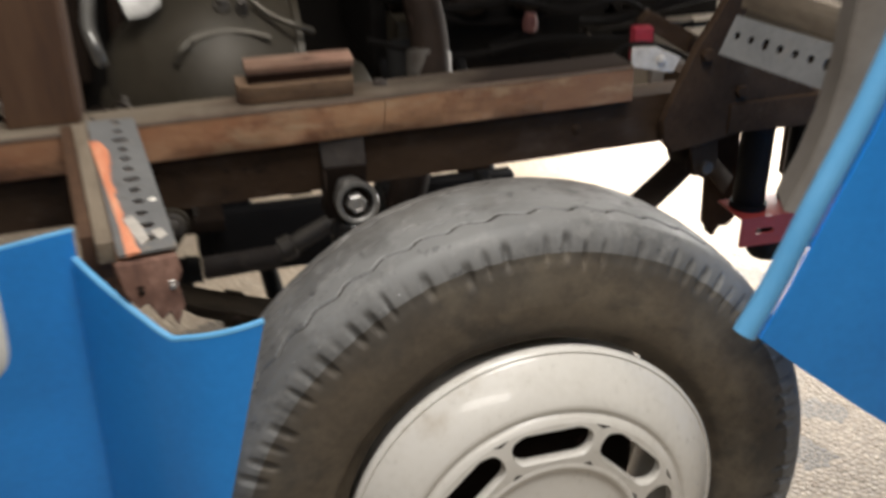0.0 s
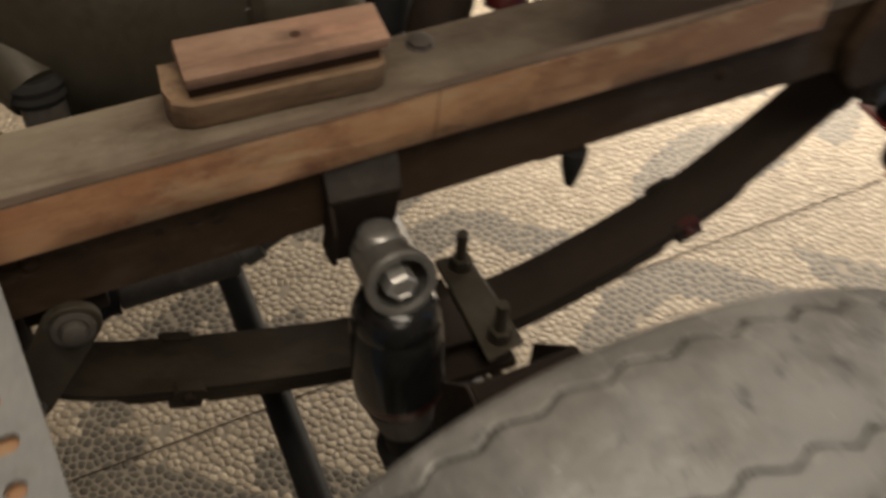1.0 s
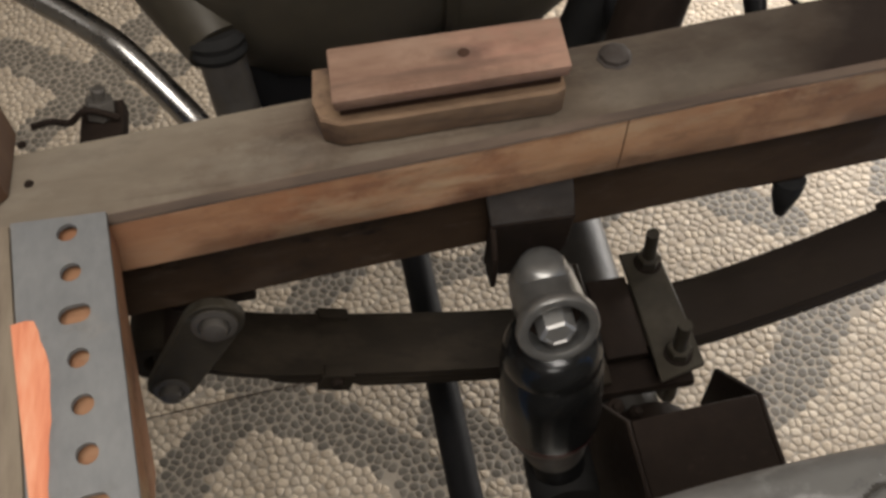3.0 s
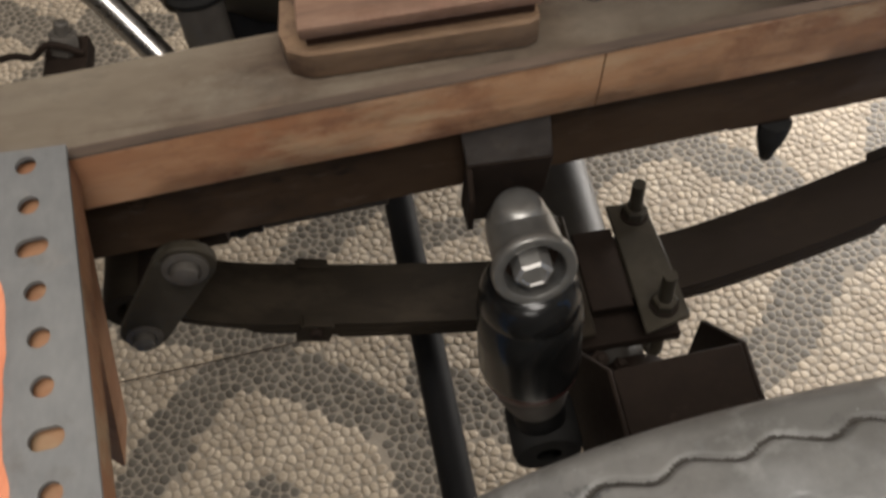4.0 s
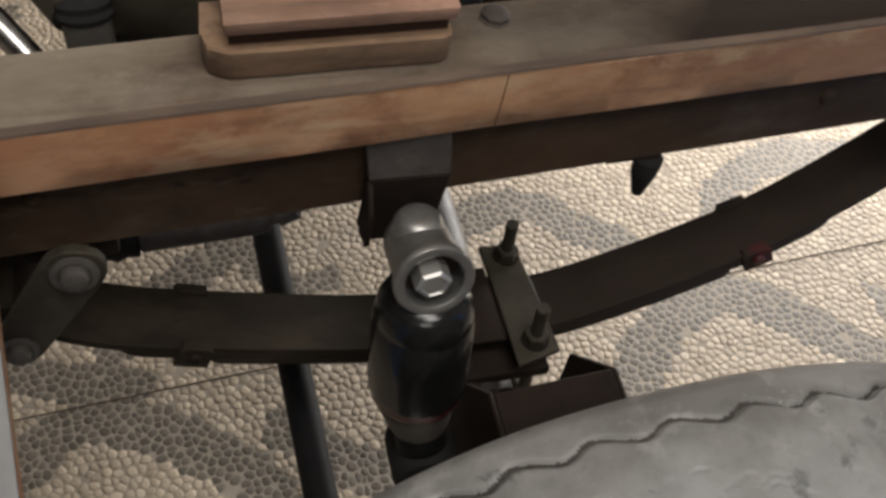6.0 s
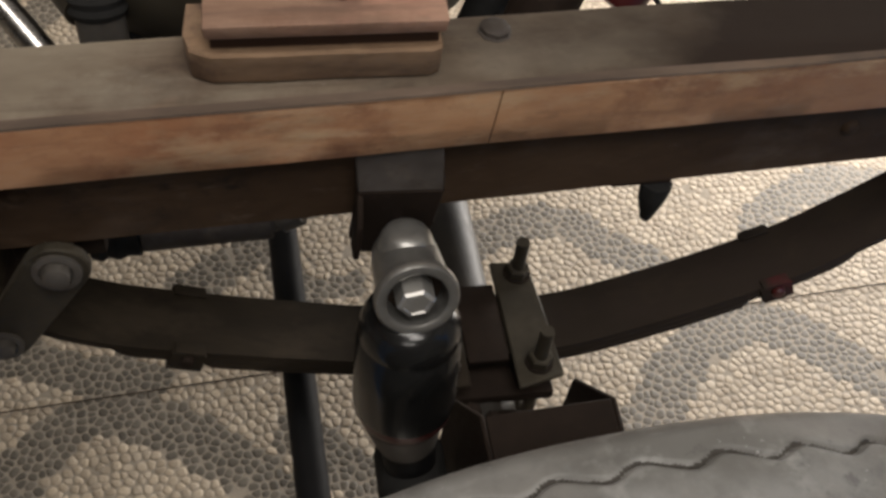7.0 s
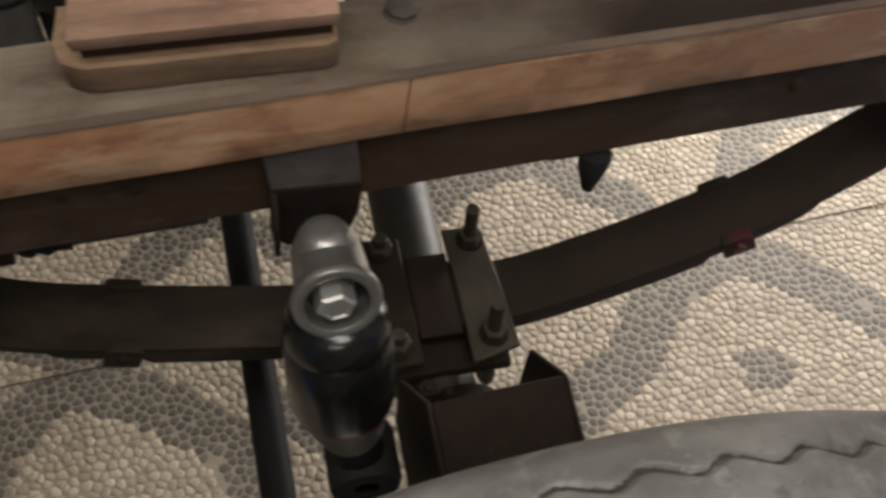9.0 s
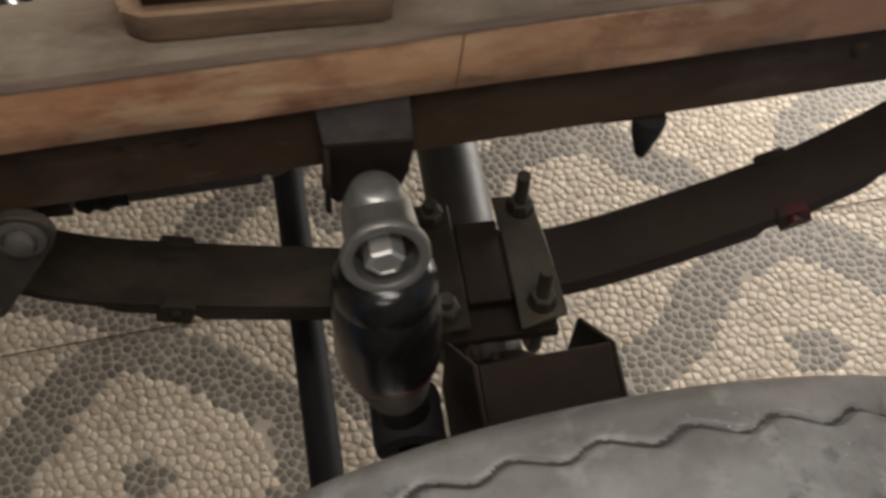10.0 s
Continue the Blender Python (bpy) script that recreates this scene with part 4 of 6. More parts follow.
# ---- shock absorber and its mount ----
def shock_bracket():
    t = thing("shock_bracket", (-0.055, -0.01, 0.63), "grey steel bracket folded over the chassis rail", "bracket")
    bm = bmesh.new()
    plate(bm, [(-0.082, 0.004, 0.7515), (-0.027, 0.002, 0.7535), (-0.024, 0.000, 0.716), (-0.080, 0.002, 0.716)], 0.005, (0, 1, 0), 0.001)
    part("front_plate", bm, M_BRACKET, t)
    bm = bmesh.new()
    plate(bm, [(-0.080, 0.002, 0.7155), (-0.024, 0.000, 0.7155), (-0.026, 0.010, 0.672), (-0.034, 0.014, 0.645), (-0.052, 0.016, 0.636), (-0.076, 0.016, 0.638), (-0.084, 0.012, 0.660)], 0.005, (0, 1, 0), 0.001)
    part("lower_plate", bm, M_RUST, t)
    bm = bmesh.new()
    plate(bm, [(-0.080, 0.004, 0.714), (-0.083, 0.014, 0.652), (-0.083, -0.008, 0.660), (-0.081, -0.010, 0.694)], 0.004, (1, 0, 0), 0.0008)
    part("side_cheek", bm, M_RUST, t)
    return t


shock_bracket()


def shock_absorber():
    t = thing("shock_absorber", (-0.02, -0.06, 0.40), "gloss black telescopic shock absorber with a silver top eye", "shock absorber")
    eye = Vector((-0.0510, -0.0415, 0.6865))
    ax = Vector((0.03, -1.0, 0.30)).normalized()
    bm = bmesh.new()
    lathe(bm, [(0.008, -0.0345), (0.0125, -0.0345), (0.0138, -0.0330), (0.0142, -0.0280), (0.0190, -0.0265), (0.0212, -0.0225), (0.0224, -0.014), (0.0230, 0.0), (0.0232, 0.014), (0.0230, 0.0220), (0.0195, 0.0226), (0.0186, 0.0140), (0, 0.0140)], eye, ax, 44)
    part("top_eye", bm, M_ALLOY, t, "dull silver mounting eye")
    bm = bmesh.new()
    lathe(bm, [(0.0185, 0.0130), (0.0165, 0.0190), (0.0145, 0.0226), (0.0115, 0.0250), (0.006, 0.0262), (0, 0.0264)], eye + Vector((-0.001, 0.012, -0.0015)), (0, 0.12, 1), 28)
    part("eye_boss", bm, M_ALLOY, t)
    bm = bmesh.new()
    lathe(bm, [(0.0192, 0.0215), (0.0235, 0.0217), (0.0262, 0.0235), (0.0270, 0.0260), (0.0268, 0.0300), (0.0255, 0.0317), (0.0215, 0.0321), (0.0196, 0.0310), (0.0190, 0.0275), (0.0192, 0.0215)], eye, ax, 52)
    part("washer", bm, M_ALLOY, t, "cupped silver washer")
    # Dark disc stands for the shade inside the cupped washer.
    bm = bmesh.new()
    lathe(bm, [(0, 0), (0.0184, 0), (0.0184, 0.0012), (0, 0.0012)], eye + ax * 0.0142, ax, 32)
    part("recess", bm, M_RUST, t, "recess behind the bolt, coloured dark as in shade")
    bm = bmesh.new()
    nut_way = Vector((0.02, -1.0, 0.10)).normalized()
    lathe(bm, [(0, 0), (0.0123, 0), (0.0123, 0.0170), (0.0105, 0.0186), (0.0088, 0.0188), (0.0080, 0.0180), (0, 0.0180)], eye + ax * 0.0148 + Vector((0, 0, 0.002)), nut_way, 6)
    bmesh.ops.rotate(bm, verts=bm.verts, cent=eye, matrix=Matrix.Rotation(radians(10), 3, nut_way))
    part("bolt_head", bm, M_ZINC, t, "bright hexagon bolt head")
    down = Vector((-0.010, -0.085, -1.0)).normalized()
    top = eye + Vector((0.0005, -0.0155, -0.0155))
    bm = bmesh.new()
    lathe(bm, [(0, -0.002), (0.019, -0.001), (0.0255, 0.002), (0.0300, 0.007), (0.0330, 0.014), (0.0345, 0.0235), (0.0340, 0.0250), (0.0340, 0.0262), (0.0352, 0.0278), (0.0362, 0.060), (0.0366, 0.088), (0.0360, 0.098), (0, 0.098)], top, down, 60)
    part("dust_cover", bm, M_SHOCK, t)
    bm = bmesh.new()
    lathe(bm, [(0, 0.0982), (0.0359, 0.0982), (0.0350, 0.104), (0.0326, 0.111), (0.0305, 0.114), (0, 0.114)], top, down, 44)
    part("band", bm, M_REDBAND, t, "dark red painted band")
    low = Vector((0.12, -0.060, -1.0)).normalized()
    foot = top + down * 0.1135
    bm = bmesh.new()
    lathe(bm, [(0, 0.0), (0.0302, 0.0), (0.0290, 0.010), (0.0246, 0.032), (0.0230, 0.038), (0, 0.038)], foot, low, 36)
    part("lower_tube", bm, M_DUSTY, t, "rusty brown lower tube")
    bm = bmesh.new()
    lathe(bm, [(0, 0.0382), (0.0200, 0.0382), (0.0205, 0.048), (0.0205, 0.070), (0, 0.072)], foot, low, 28)
    part("piston_rod", bm, M_BLACK, t, "black lower rod")
    bm = bmesh.new()
    lathe(bm, [(0.010, -0.024), (0.026, -0.024), (0.028, -0.018), (0.028, 0.018), (0.026, 0.024), (0.010, 0.024)], foot + low * 0.092, (0, 1, 0), 28)
    part("lower_eye", bm, M_RUBBER, t)
    return t


shock_absorber()


# ---- links under the rail ----
def track_bar():
    t = thing("track_bar", (-0.12, 0.14, 0.27), "black painted steel bar running across under the axle", "track bar")
    a, b = Vector((-0.104, -0.30, 0.278)), Vector((-0.137, 0.58, 0.345))
    bm = bmesh.new()
    rod(bm, a, b, 0.0165, seg=24, chamfer=0.002)
    part("bar", bm, M_BLACK, t)
    for p in (a, b):
        bm = bmesh.new()
        lathe(bm, [(0.008, -0.014), (0.021, -0.014), (0.022, 0.0), (0.021, 0.014), (0.008, 0.014)], p, (0, 0, 1), 20)
        part("bar_eye", bm, M_BLACK, t)
    return t


track_bar()


def drag_link():
    t = thing("drag_link", (-0.18, 0.14, 0.50), "brown steering drag link with a black rubber boot", "drag link")
    bm = bmesh.new()
    rod(bm, (-0.245, 0.142, 0.528), (-0.135, 0.145, 0.531), 0.0165, seg=22, chamfer=0.002)
    part("sleeve", bm, M_BRACKET, t)
    bm = bmesh.new()
    lathe(bm, [(0, 0), (0.019, 0), (0.022, 0.008), (0.019, 0.014), (0.022, 0.022), (0.019, 0.03), (0.020, 0.04), (0, 0.04)], (-0.286, 0.141, 0.528), (1, 0.02, 0.02), 22)
    part("boot", bm, M_RUBBER, t, "ribbed black rubber boot")
    bm = bmesh.new()
    rod(bm, (-0.150, 0.145, 0.528), (-0.040, 0.150, 0.580), 0.0135, seg=20, chamfer=0.002)
    lathe(bm, [(0.014, 0), (0.0185, 0.002), (0.0185, 0.020), (0.014, 0.022)], (-0.132, 0.146, 0.538), (1, 0.05, 0.44), 18)
    part("threaded_end", bm, M_DUSTY, t, "bright worn threaded rod end")
    return t


drag_link()


# ---- wheel ----
WHEEL = Vector((0.0776, -0.373, 0.4295))
OUT = Vector((math.sin(0.016), -math.cos(0.016) * math.cos(0.037), math.sin(0.037))).normalized()


def wheel_basis():
    w = OUT
    u = Vector((1, 0, 0)) - w * w.x
    u.normalize()
    v = w.cross(u)
    if v.z < 0:
        v = -v
    return u, v, w


def zigzag(th, periods, amp):
    """A saw-toothed run: a long slant and a short step back."""
    total = 0.0
    for k in range(-3, 4):
        f = (th / (2 * math.pi) * periods + 0.035 * k) % 1.0
        g = f / 0.68 if f < 0.68 else 1 - (f - 0.68) / 0.32
        total += amp * (2 * (0.25 * g + 0.75 * g * g * (3 - 2 * g)) - 1)
    return total / 7


def tyre_mesh():
    """Grid round the tyre: two zigzag grooves in a worn tread, small lugs on the outer shoulder, a bulging sidewall."""
    R = 0.3492
    prof = []
    for k in range(12):
        a = k / 11
        prof.append((0.2085 + 0.050 * a + 0.003 * math.sin(a * 9), 0.060 + 0.0235 * math.sin(a * math.pi / 2)))
    for k in range(1, 12):
        a = k / 12
        prof.append((0.2585 + 0.052 * a, 0.0835 - 0.0035 * a ** 2))
    for k in range(0, 14):
        a = math.pi / 2 * k / 14
        prof.append((0.3105 + 0.0335 * math.sin(a), 0.0800 - 0.0215 * (1 - math.cos(a)) ** 0.9))
    n = 150
    tread = []
    for k in range(n + 1):
        a = 0.0585 - 0.117 * k / n
        tread.append((R - 0.0052 * (abs(a) / 0.0585) ** 2.4, a))
    full = prof + tread + [(r, -h) for r, h in reversed(prof)]
    u, v, w = wheel_basis()
    c = WHEEL - w * 0.0851
    seg = 1080
    r0 = np.array([p[0] for p in full])
    h0 = np.array([p[1] for p in full])
    rnd = random.Random(3)
    lugs = [(rnd.uniform(0.14, 0.40), rnd.choice((0.15, 0.5, 0.8, 1.0)), rnd.uniform(-0.004, 0.006)) for _ in range(96)]
    pits = [(rnd.uniform(0, 2 * math.pi), rnd.uniform(-0.022, 0.026), rnd.uniform(0.004, 0.009), rnd.uniform(0.0006, 0.0014)) for _ in range(420)]
    P = np.zeros((seg, len(full), 3))
    gaps = []
    on = (np.abs(h0) < 0.0586) & (r0 > 0.335)
    for i in range(seg):
        th = 2 * math.pi * i / seg
        r = r0.copy()
        h = h0.copy()
        cut = np.zeros(len(full))
        for g, sh in ((-0.0460, 0.0149), (0.0430, 0.075)):
            z = g + zigzag(sh - th, 52, 0.0040)
            wid = 0.0019 + 0.0006 * noise.noise(Vector((math.cos(th) * 9, math.sin(th) * 9, g * 90)))
            cut = np.maximum(cut, np.where(on, np.exp(-((h0 - z) / wid) ** 2), 0))
        r -= 0.0042 * cut * (0.75 + 0.5 * noise.noise(Vector((math.cos(th) * 4, math.sin(th) * 4, 8.1))))
        # Groove cores take a darker colour to strengthen the shade of their depth.
        gaps.append(cut[:-1] + cut[1:] > 1.35)
        for a, hh, ln, wd in pits:
            da = abs((th - a + math.pi) % (2 * math.pi) - math.pi) * R
            if da < ln:
                r -= np.where(on, 0.0009 * np.clip(1.6 - np.abs(h0 - hh - 0.6 * da) / wd, 0, 1), 0)
        f = th / (2 * math.pi) * 96
        wl, dl, sl = lugs[int(f) % 96]
        lug = dl * min(1.0, max(0.0, (wl / 2 - abs(f % 1.0 - 0.5)) / 0.16 + 0.6))
        zone = np.clip(1.5 - np.abs(r0 - 0.3140 - sl) / 0.0105, 0, 1) * (h0 > 0.058)
        h -= lug * 0.0062 * zone
        r -= lug * 0.0020 * zone
        side = np.abs(h0) > 0.070
        h += np.sign(h0) * side * (0.0010 * np.exp(-((r0 - 0.243) / 0.0025) ** 2) + 0.0009 * np.exp(-((r0 - 0.300) / 0.002) ** 2))
        r = r + 0.0006 * math.sin(th * 7.3) + 0.0004 * math.sin(th * 13.1 + 1)
        P[i] = np.array(c)[None] + h[:, None] * np.array(w)[None] + r[:, None] * (math.cos(th) * np.array(u) + math.sin(th) * np.array(v))[None]
    m = len(full)
    idx = np.arange(seg * m).reshape(seg, m)
    nxt = np.roll(idx, -1, axis=0)
    quads = np.stack([idx[:, :-1], idx[:, 1:], nxt[:, 1:], nxt[:, :-1]], -1).reshape(-1, 4)
    me = bpy.data.meshes.new("tyre")
    me.from_pydata(P.reshape(-1, 3).tolist(), [], quads.tolist())
    me.materials.append(M_TYRE)
    me.materials.append(M_SIDEWALL)
    me.materials.append(M_TREADGAP)
    side_ring = np.tile(np.where((h0[:-1] > 0.058) & (r0[:-1] < 0.3125), 1, 0), seg).astype(np.int32)
    side_ring[np.concatenate(gaps)] = 2
    me.polygons.foreach_set("material_index", side_ring)
    me.polygons.foreach_set("use_smooth", np.ones(len(quads), dtype=bool))
    me.update()
    return me


def rim_bowl():
    """The outer well of the rim, turned in one piece."""
    bm = bmesh.new()
    u, v, w = wheel_basis()
    prof = [(0.200, -0.160), (0.204, -0.150), (0.190, -0.135), (0.170, -0.10), (0.166, -0.06), (0.186, -0.022), (0.1985, -0.008), (0.2045, 0.003), (0.2080, 0.0062), (0.2112, 0.0035), (0.2116, -0.002), (0.2105, -0.006), (0.2095, 0.0005), (0.2070, 0.0045),
            (0.2030, 0.0085), (0.1970, 0.0145), (0.1890, 0.0215), (0.1800, 0.0285), (0.1715, 0.0340), (0.1650, 0.0372), (0.1610, 0.0385), (0.1585, 0.0378), (0.1568, 0.0360), (0.1550, 0.0360), (0.1532, 0.0385), (0.1500, 0.0412), (0.1462, 0.0428)]
    lathe(bm, prof, WHEEL, w, 128)
    return bm


def rim_disc():
    """The pressed disc: a ring with oblong slots, then the raised centre."""
    bm = bmesh.new()
    u, v, w = wheel_basis()
    slots, r_in, r_out, r_mid = 8, 0.100, 0.1465, 0.1260
    start = radians(90)

    def depth(r):
        k = (r - r_in) / (r_out - r_in)
        return 0.0465 - 0.0037 * k + 0.0015 * math.sin(math.pi * k)

    def put(r, a, d=0.0):
        return WHEEL + w * (depth(r) + d) + (u * math.cos(a) + v * math.sin(a)) * r

    step = 2 * math.pi / slots
    for s in range(slots):
        a0 = start + s * step
        nn = 32
        hole = []
        for k in range(nn):
            t = 2 * math.pi * (k + 0.5) / nn
            cx, cy = math.cos(t), math.sin(t)
            half_a, hr = 0.345, 0.0165
            e = 0.0165 / r_mid
            da = (half_a - e) * (1 if cx > 0 else -1) + e * cx
            hole.append((r_mid + hr * cy, a0 + da))
        outer = []
        for k in range(nn):
            t = 2 * math.pi * (k + 0.5) / nn
            cx, cy = math.cos(t), math.sin(t)
            q = max(abs(cx), abs(cy))
            outer.append((r_mid + cy / q * (r_out - r_mid if cy > 0 else r_mid - r_in), a0 + cx / q * step / 2))
        rings = []
        for f in (0.0, 0.12, 0.5, 1.0):
            rings.append([bm.verts.new(put(h[0] + (o[0] - h[0]) * f, h[1] + (o[1] - h[1]) * f, -0.002 if f == 0 else 0)) for h, o in zip(hole, outer)])
        lip = [bm.verts.new(put(h[0], h[1], -0.012)) for h in hole]
        for a, b in zip([lip] + rings, rings):
            for k in range(nn):
                bm.faces.new([a[k], a[(k + 1) % nn], b[(k + 1) % nn], b[k]])
    bmesh.ops.remove_doubles(bm, verts=bm.verts, dist=0.0004)
    prof = [(0.1003, depth(0.100)), (0.0965, 0.0478), (0.0935, 0.0470), (0.0905, 0.0432), (0.0880, 0.0420), (0.0840, 0.0425), (0.060, 0.0455), (0.030, 0.0470), (0, 0.0475)]
    lathe(bm, prof, WHEEL, w, 96)
    return bm


def front_wheel():
    t = thing("road_wheel", (0.0776, -0.29, 0.08), "front wheel with a worn dusty tyre and white steel rim", "wheel")
    tyre = new("tyre", tyre_mesh())
    tyre.parent = t
    tyre.matrix_parent_inverse = Matrix.Translation(-t.location)
    tagged(tyre, "worn dusty black tyre with zigzag tread grooves")
    rim = part("rim", rim_bowl(), M_RIM, t, "glossy white painted rim", sharp=50)
    part("disc", rim_disc(), M_RIM, rim, "slotted white wheel disc", sharp=45)
    bm = bmesh.new()
    u, v, w = wheel_basis()
    a = radians(200)
    p = WHEEL + (u * math.cos(a) + v * math.sin(a)) * 0.158 - w * 0.035
    rod(bm, p, p + w * 0.02, 0.0045, 0.0035, 12)
    part("valve", bm, M_RUBBER, rim)
    return t


front_wheel()


# ---- outriggers with slotted angle ----
def left_outrigger():
    t = thing("outrigger", (-0.31, -0.18, 0.745), "weathered wooden outrigger faced with a slotted steel strip", "outrigger", group="body outriggers")
    far, near = Vector((-0.3225, -0.018, 0.811)), Vector((-0.2845, -0.338, 0.790))
    way = (near - far).normalized()
    side = way.cross(Vector((0, 0, 1))).normalized() * -1
    if side.x < 0:
        side = -side
    up = side.cross(way).normalized()
    if up.z < 0:
        up = -up
    m = Matrix.Identity(4)
    for i, c in enumerate((side, way, up)):
        m[0][i], m[1][i], m[2][i] = c
    m.translation = far
    length = (near - far).length
    bm = bmesh.new()
    slotted_strip(bm, length, 0.0515, 0.003, 12, m, hole_r=0.0057, slot=0.0028, pitch=0.0262, first=0.0115, off=0.004, alternate=True, skew=0.15)
    part("slotted_strip", bm, M_SLOT, t, "grey galvanised strip punched with holes")
    bm = bmesh.new()
    box(bm, -0.0265, 0.0225, 0.002, length - 0.004, -0.032, -0.006, 0.002, m)
    box(bm, 0.0195, 0.0228, 0.002, length - 0.004, -0.0062, -0.0008, 0.0005, m)
    part("bearer", bm, M_WOOD, t, "reddish-brown wooden bearer")
    bm = bmesh.new()
    n = 40
    rows = []
    for k in range(n + 1):
        y = 0.062 + (length - 0.060) * k / n
        x0 = -0.0280 + 0.009 * min(1.0, k / n / 0.8)
        wv = 0.0105 + 0.0035 * noise.noise(Vector((y * 60, 0.3, 0))) + 0.004 * math.sin(y * 21)
        if k == 0:
            wv *= 0.8
        rows.append([bm.verts.new(m @ Vector(q)) for q in ((x0, y, 0.0), (x0, y, 0.0046), (x0 + wv * 0.7, y, 0.0052), (x0 + wv, y, 0.0032))])
    for a, b in zip(rows, rows[1:]):
        for k in range(4):
            bm.faces.new([a[k], a[(k + 1) % 4], b[(k + 1) % 4], b[k]])
    bm.faces.new(rows[0])
    bm.faces.new(rows[-1][::-1])
    part("split_edge", bm, M_FRESH, t, "freshly split bright orange wood edge")
    bm = bmesh.new()
    box(bm, -0.0425, -0.0270, -0.004, length - 0.03, -0.020, 0.0022, 0.002, m)
    part("side_strip", bm, M_PALE, t, "weathered grey wooden side strip")
    bm = bmesh.new()
    box(bm, -0.056, -0.0430, -0.004, length - 0.05, -0.050, 0.0010, 0.002, m)
    part("side_board", bm, M_POST, t, "dark brown wooden side board")
    bm = bmesh.new()
    box(bm, -0.0428, -0.0305, -0.003, length - 0.055, -0.050, -0.0205, 0.002, m)
    part("filler_strip", bm, M_POST, t)
    bm = bmesh.new()
    edge = [(-0.030, 0.0), (0.024, 0.0), (0.026, -0.014), (0.021, -0.026), (0.024, -0.046), (0.015, -0.064), (0.010, -0.050), (0.002, -0.056), (-0.008, -0.038), (-0.016, -0.042), (-0.026, -0.026)]
    plate(bm, [m @ Vector((x, length - 0.004 + 0.25 * -z, z - 0.004)) for x, z in edge], 0.010, way, 0.0012)
    part("end_cap", bm, M_SPLINT, t, "rusty brown splintered end")
    for pts in (((-0.014, 0.256), (-0.005, 0.250), (0.000, 0.272), (0.004, 0.302), (-0.004, 0.312), (-0.010, 0.284)), ((0.008, 0.288), (0.017, 0.284), (0.021, 0.300), (0.012, 0.306))):
        bm = bmesh.new()
        plate(bm, [m @ Vector((x, y, 0.0032)) for x, y in pts], 0.0006, up)
        part("paint_smear", bm, M_FILLER, t, "dried smear of white filler")
    for dx, mt in ((-0.012, M_RUST), (0.016, M_ZINC)):
        bm = bmesh.new()
        hexnut(bm, m @ Vector((dx, length + 0.006, -0.030)), way, 0.010, 0.006, 0.010, 0.003)
        part("bolt", bm, mt, t)
    bm = bmesh.new()
    lathe(bm, [(0, 0.0016), (0.0028, 0.0012), (0.0042, 0.0)], m @ Vector((0.0175, 0.222, 0.003)), up, 12)
    part("paint_drip", bm, M_WHITE, t, "small white paint drip")
    return t


left_outrigger()


def right_outrigger():
    t = thing("outrigger", (0.44, -0.16, 0.80), "slotted grey angle outrigger with a tan wooden batten", "outrigger", group="body outriggers")
    far, near = Vector((0.436, -0.058, 0.858)), Vector((0.495, -0.340, 0.858))
    way = (near - far).normalized()
    side = Vector((0.45, 0.06, 0.89)).normalized()
    up = way.cross(side) * -1
    side = way.cross(up).normalized()
    m = Matrix.Identity(4)
    for i, c in enumerate((side, way, side.cross(way))):
        m[0][i], m[1][i], m[2][i] = c
    m.translation = far
    bm = bmesh.new()
    slotted_strip(bm, 0.29, 0.052, 0.003, 11, m, hole_r=0.0052, slot=0.0022, pitch=0.0247, first=0.016, off=0.002, alternate=True)
    part("slotted_strip", bm, M_SLOT, t, "grey punched steel strip")
    # Dark strip added behind the holes so that they look dark.
    bm = bmesh.new()
    box(bm, -0.024, 0.024, 0.004, 0.285, 0.0045, 0.016, 0.001, m)
    part("backing", bm, M_RUST, t, "dark strip added behind the holes")
    bm = bmesh.new()
    hexa(bm, [(x + dx, y, 0.902 + dz) for x, y in ((0.478, -0.03), (0.505, -0.36)) for dx in (-0.011, 0.011) for dz in (-0.019, 0.019)], 0.003)
    part("batten", bm, M_PALE, t, "tan square-cut wooden batten")
    bm = bmesh.new()
    box(bm, -0.020, 0.022, 0.285, 0.315, -0.024, 0.012, 0.006, m)
    part("end_block", bm, M_POST, t)
    return t


right_outrigger()


def wood_post():
    bm = bmesh.new()
    n = 10
    rows = []
    for k in range(n + 1):
        z = 0.8068 + 0.62 * k / n
        e = 0.0015 * noise.noise(Vector((z * 8, 2.0, 0)))
        rows.append([bm.verts.new(p) for p in ((-0.438 + e, 0.004, z), (-0.3605 + e, 0.004, z), (-0.3555 + e, 0.009, z), (-0.3555 + e, 0.058, z), (-0.438 + e, 0.058, z))])
    for a, b in zip(rows, rows[1:]):
        for k in range(5):
            bm.faces.new([a[k], a[(k + 1) % 5], b[(k + 1) % 5], b[k]])
    bm.faces.new(rows[0])
    bm.faces.new(rows[-1][::-1])
    return solid("door_post", bm, M_POST, "upright brown wooden body post on the sill", "wooden post")


wood_post()


def lower_post():
    bm = bmesh.new()
    hexa(bm, [(-0.372, -0.076, 0.600), (-0.360, -0.050, 0.7830), (-0.372, -0.044, 0.600), (-0.360, -0.020, 0.7830),
              (-0.330, -0.112, 0.600), (-0.300, -0.052, 0.7830), (-0.330, -0.074, 0.600), (-0.300, -0.019, 0.7830)], 0.003)
    return solid("lower_post", bm, M_WOOD, "reddish-brown wooden post hanging beside the outrigger", "wooden post")


lower_post()


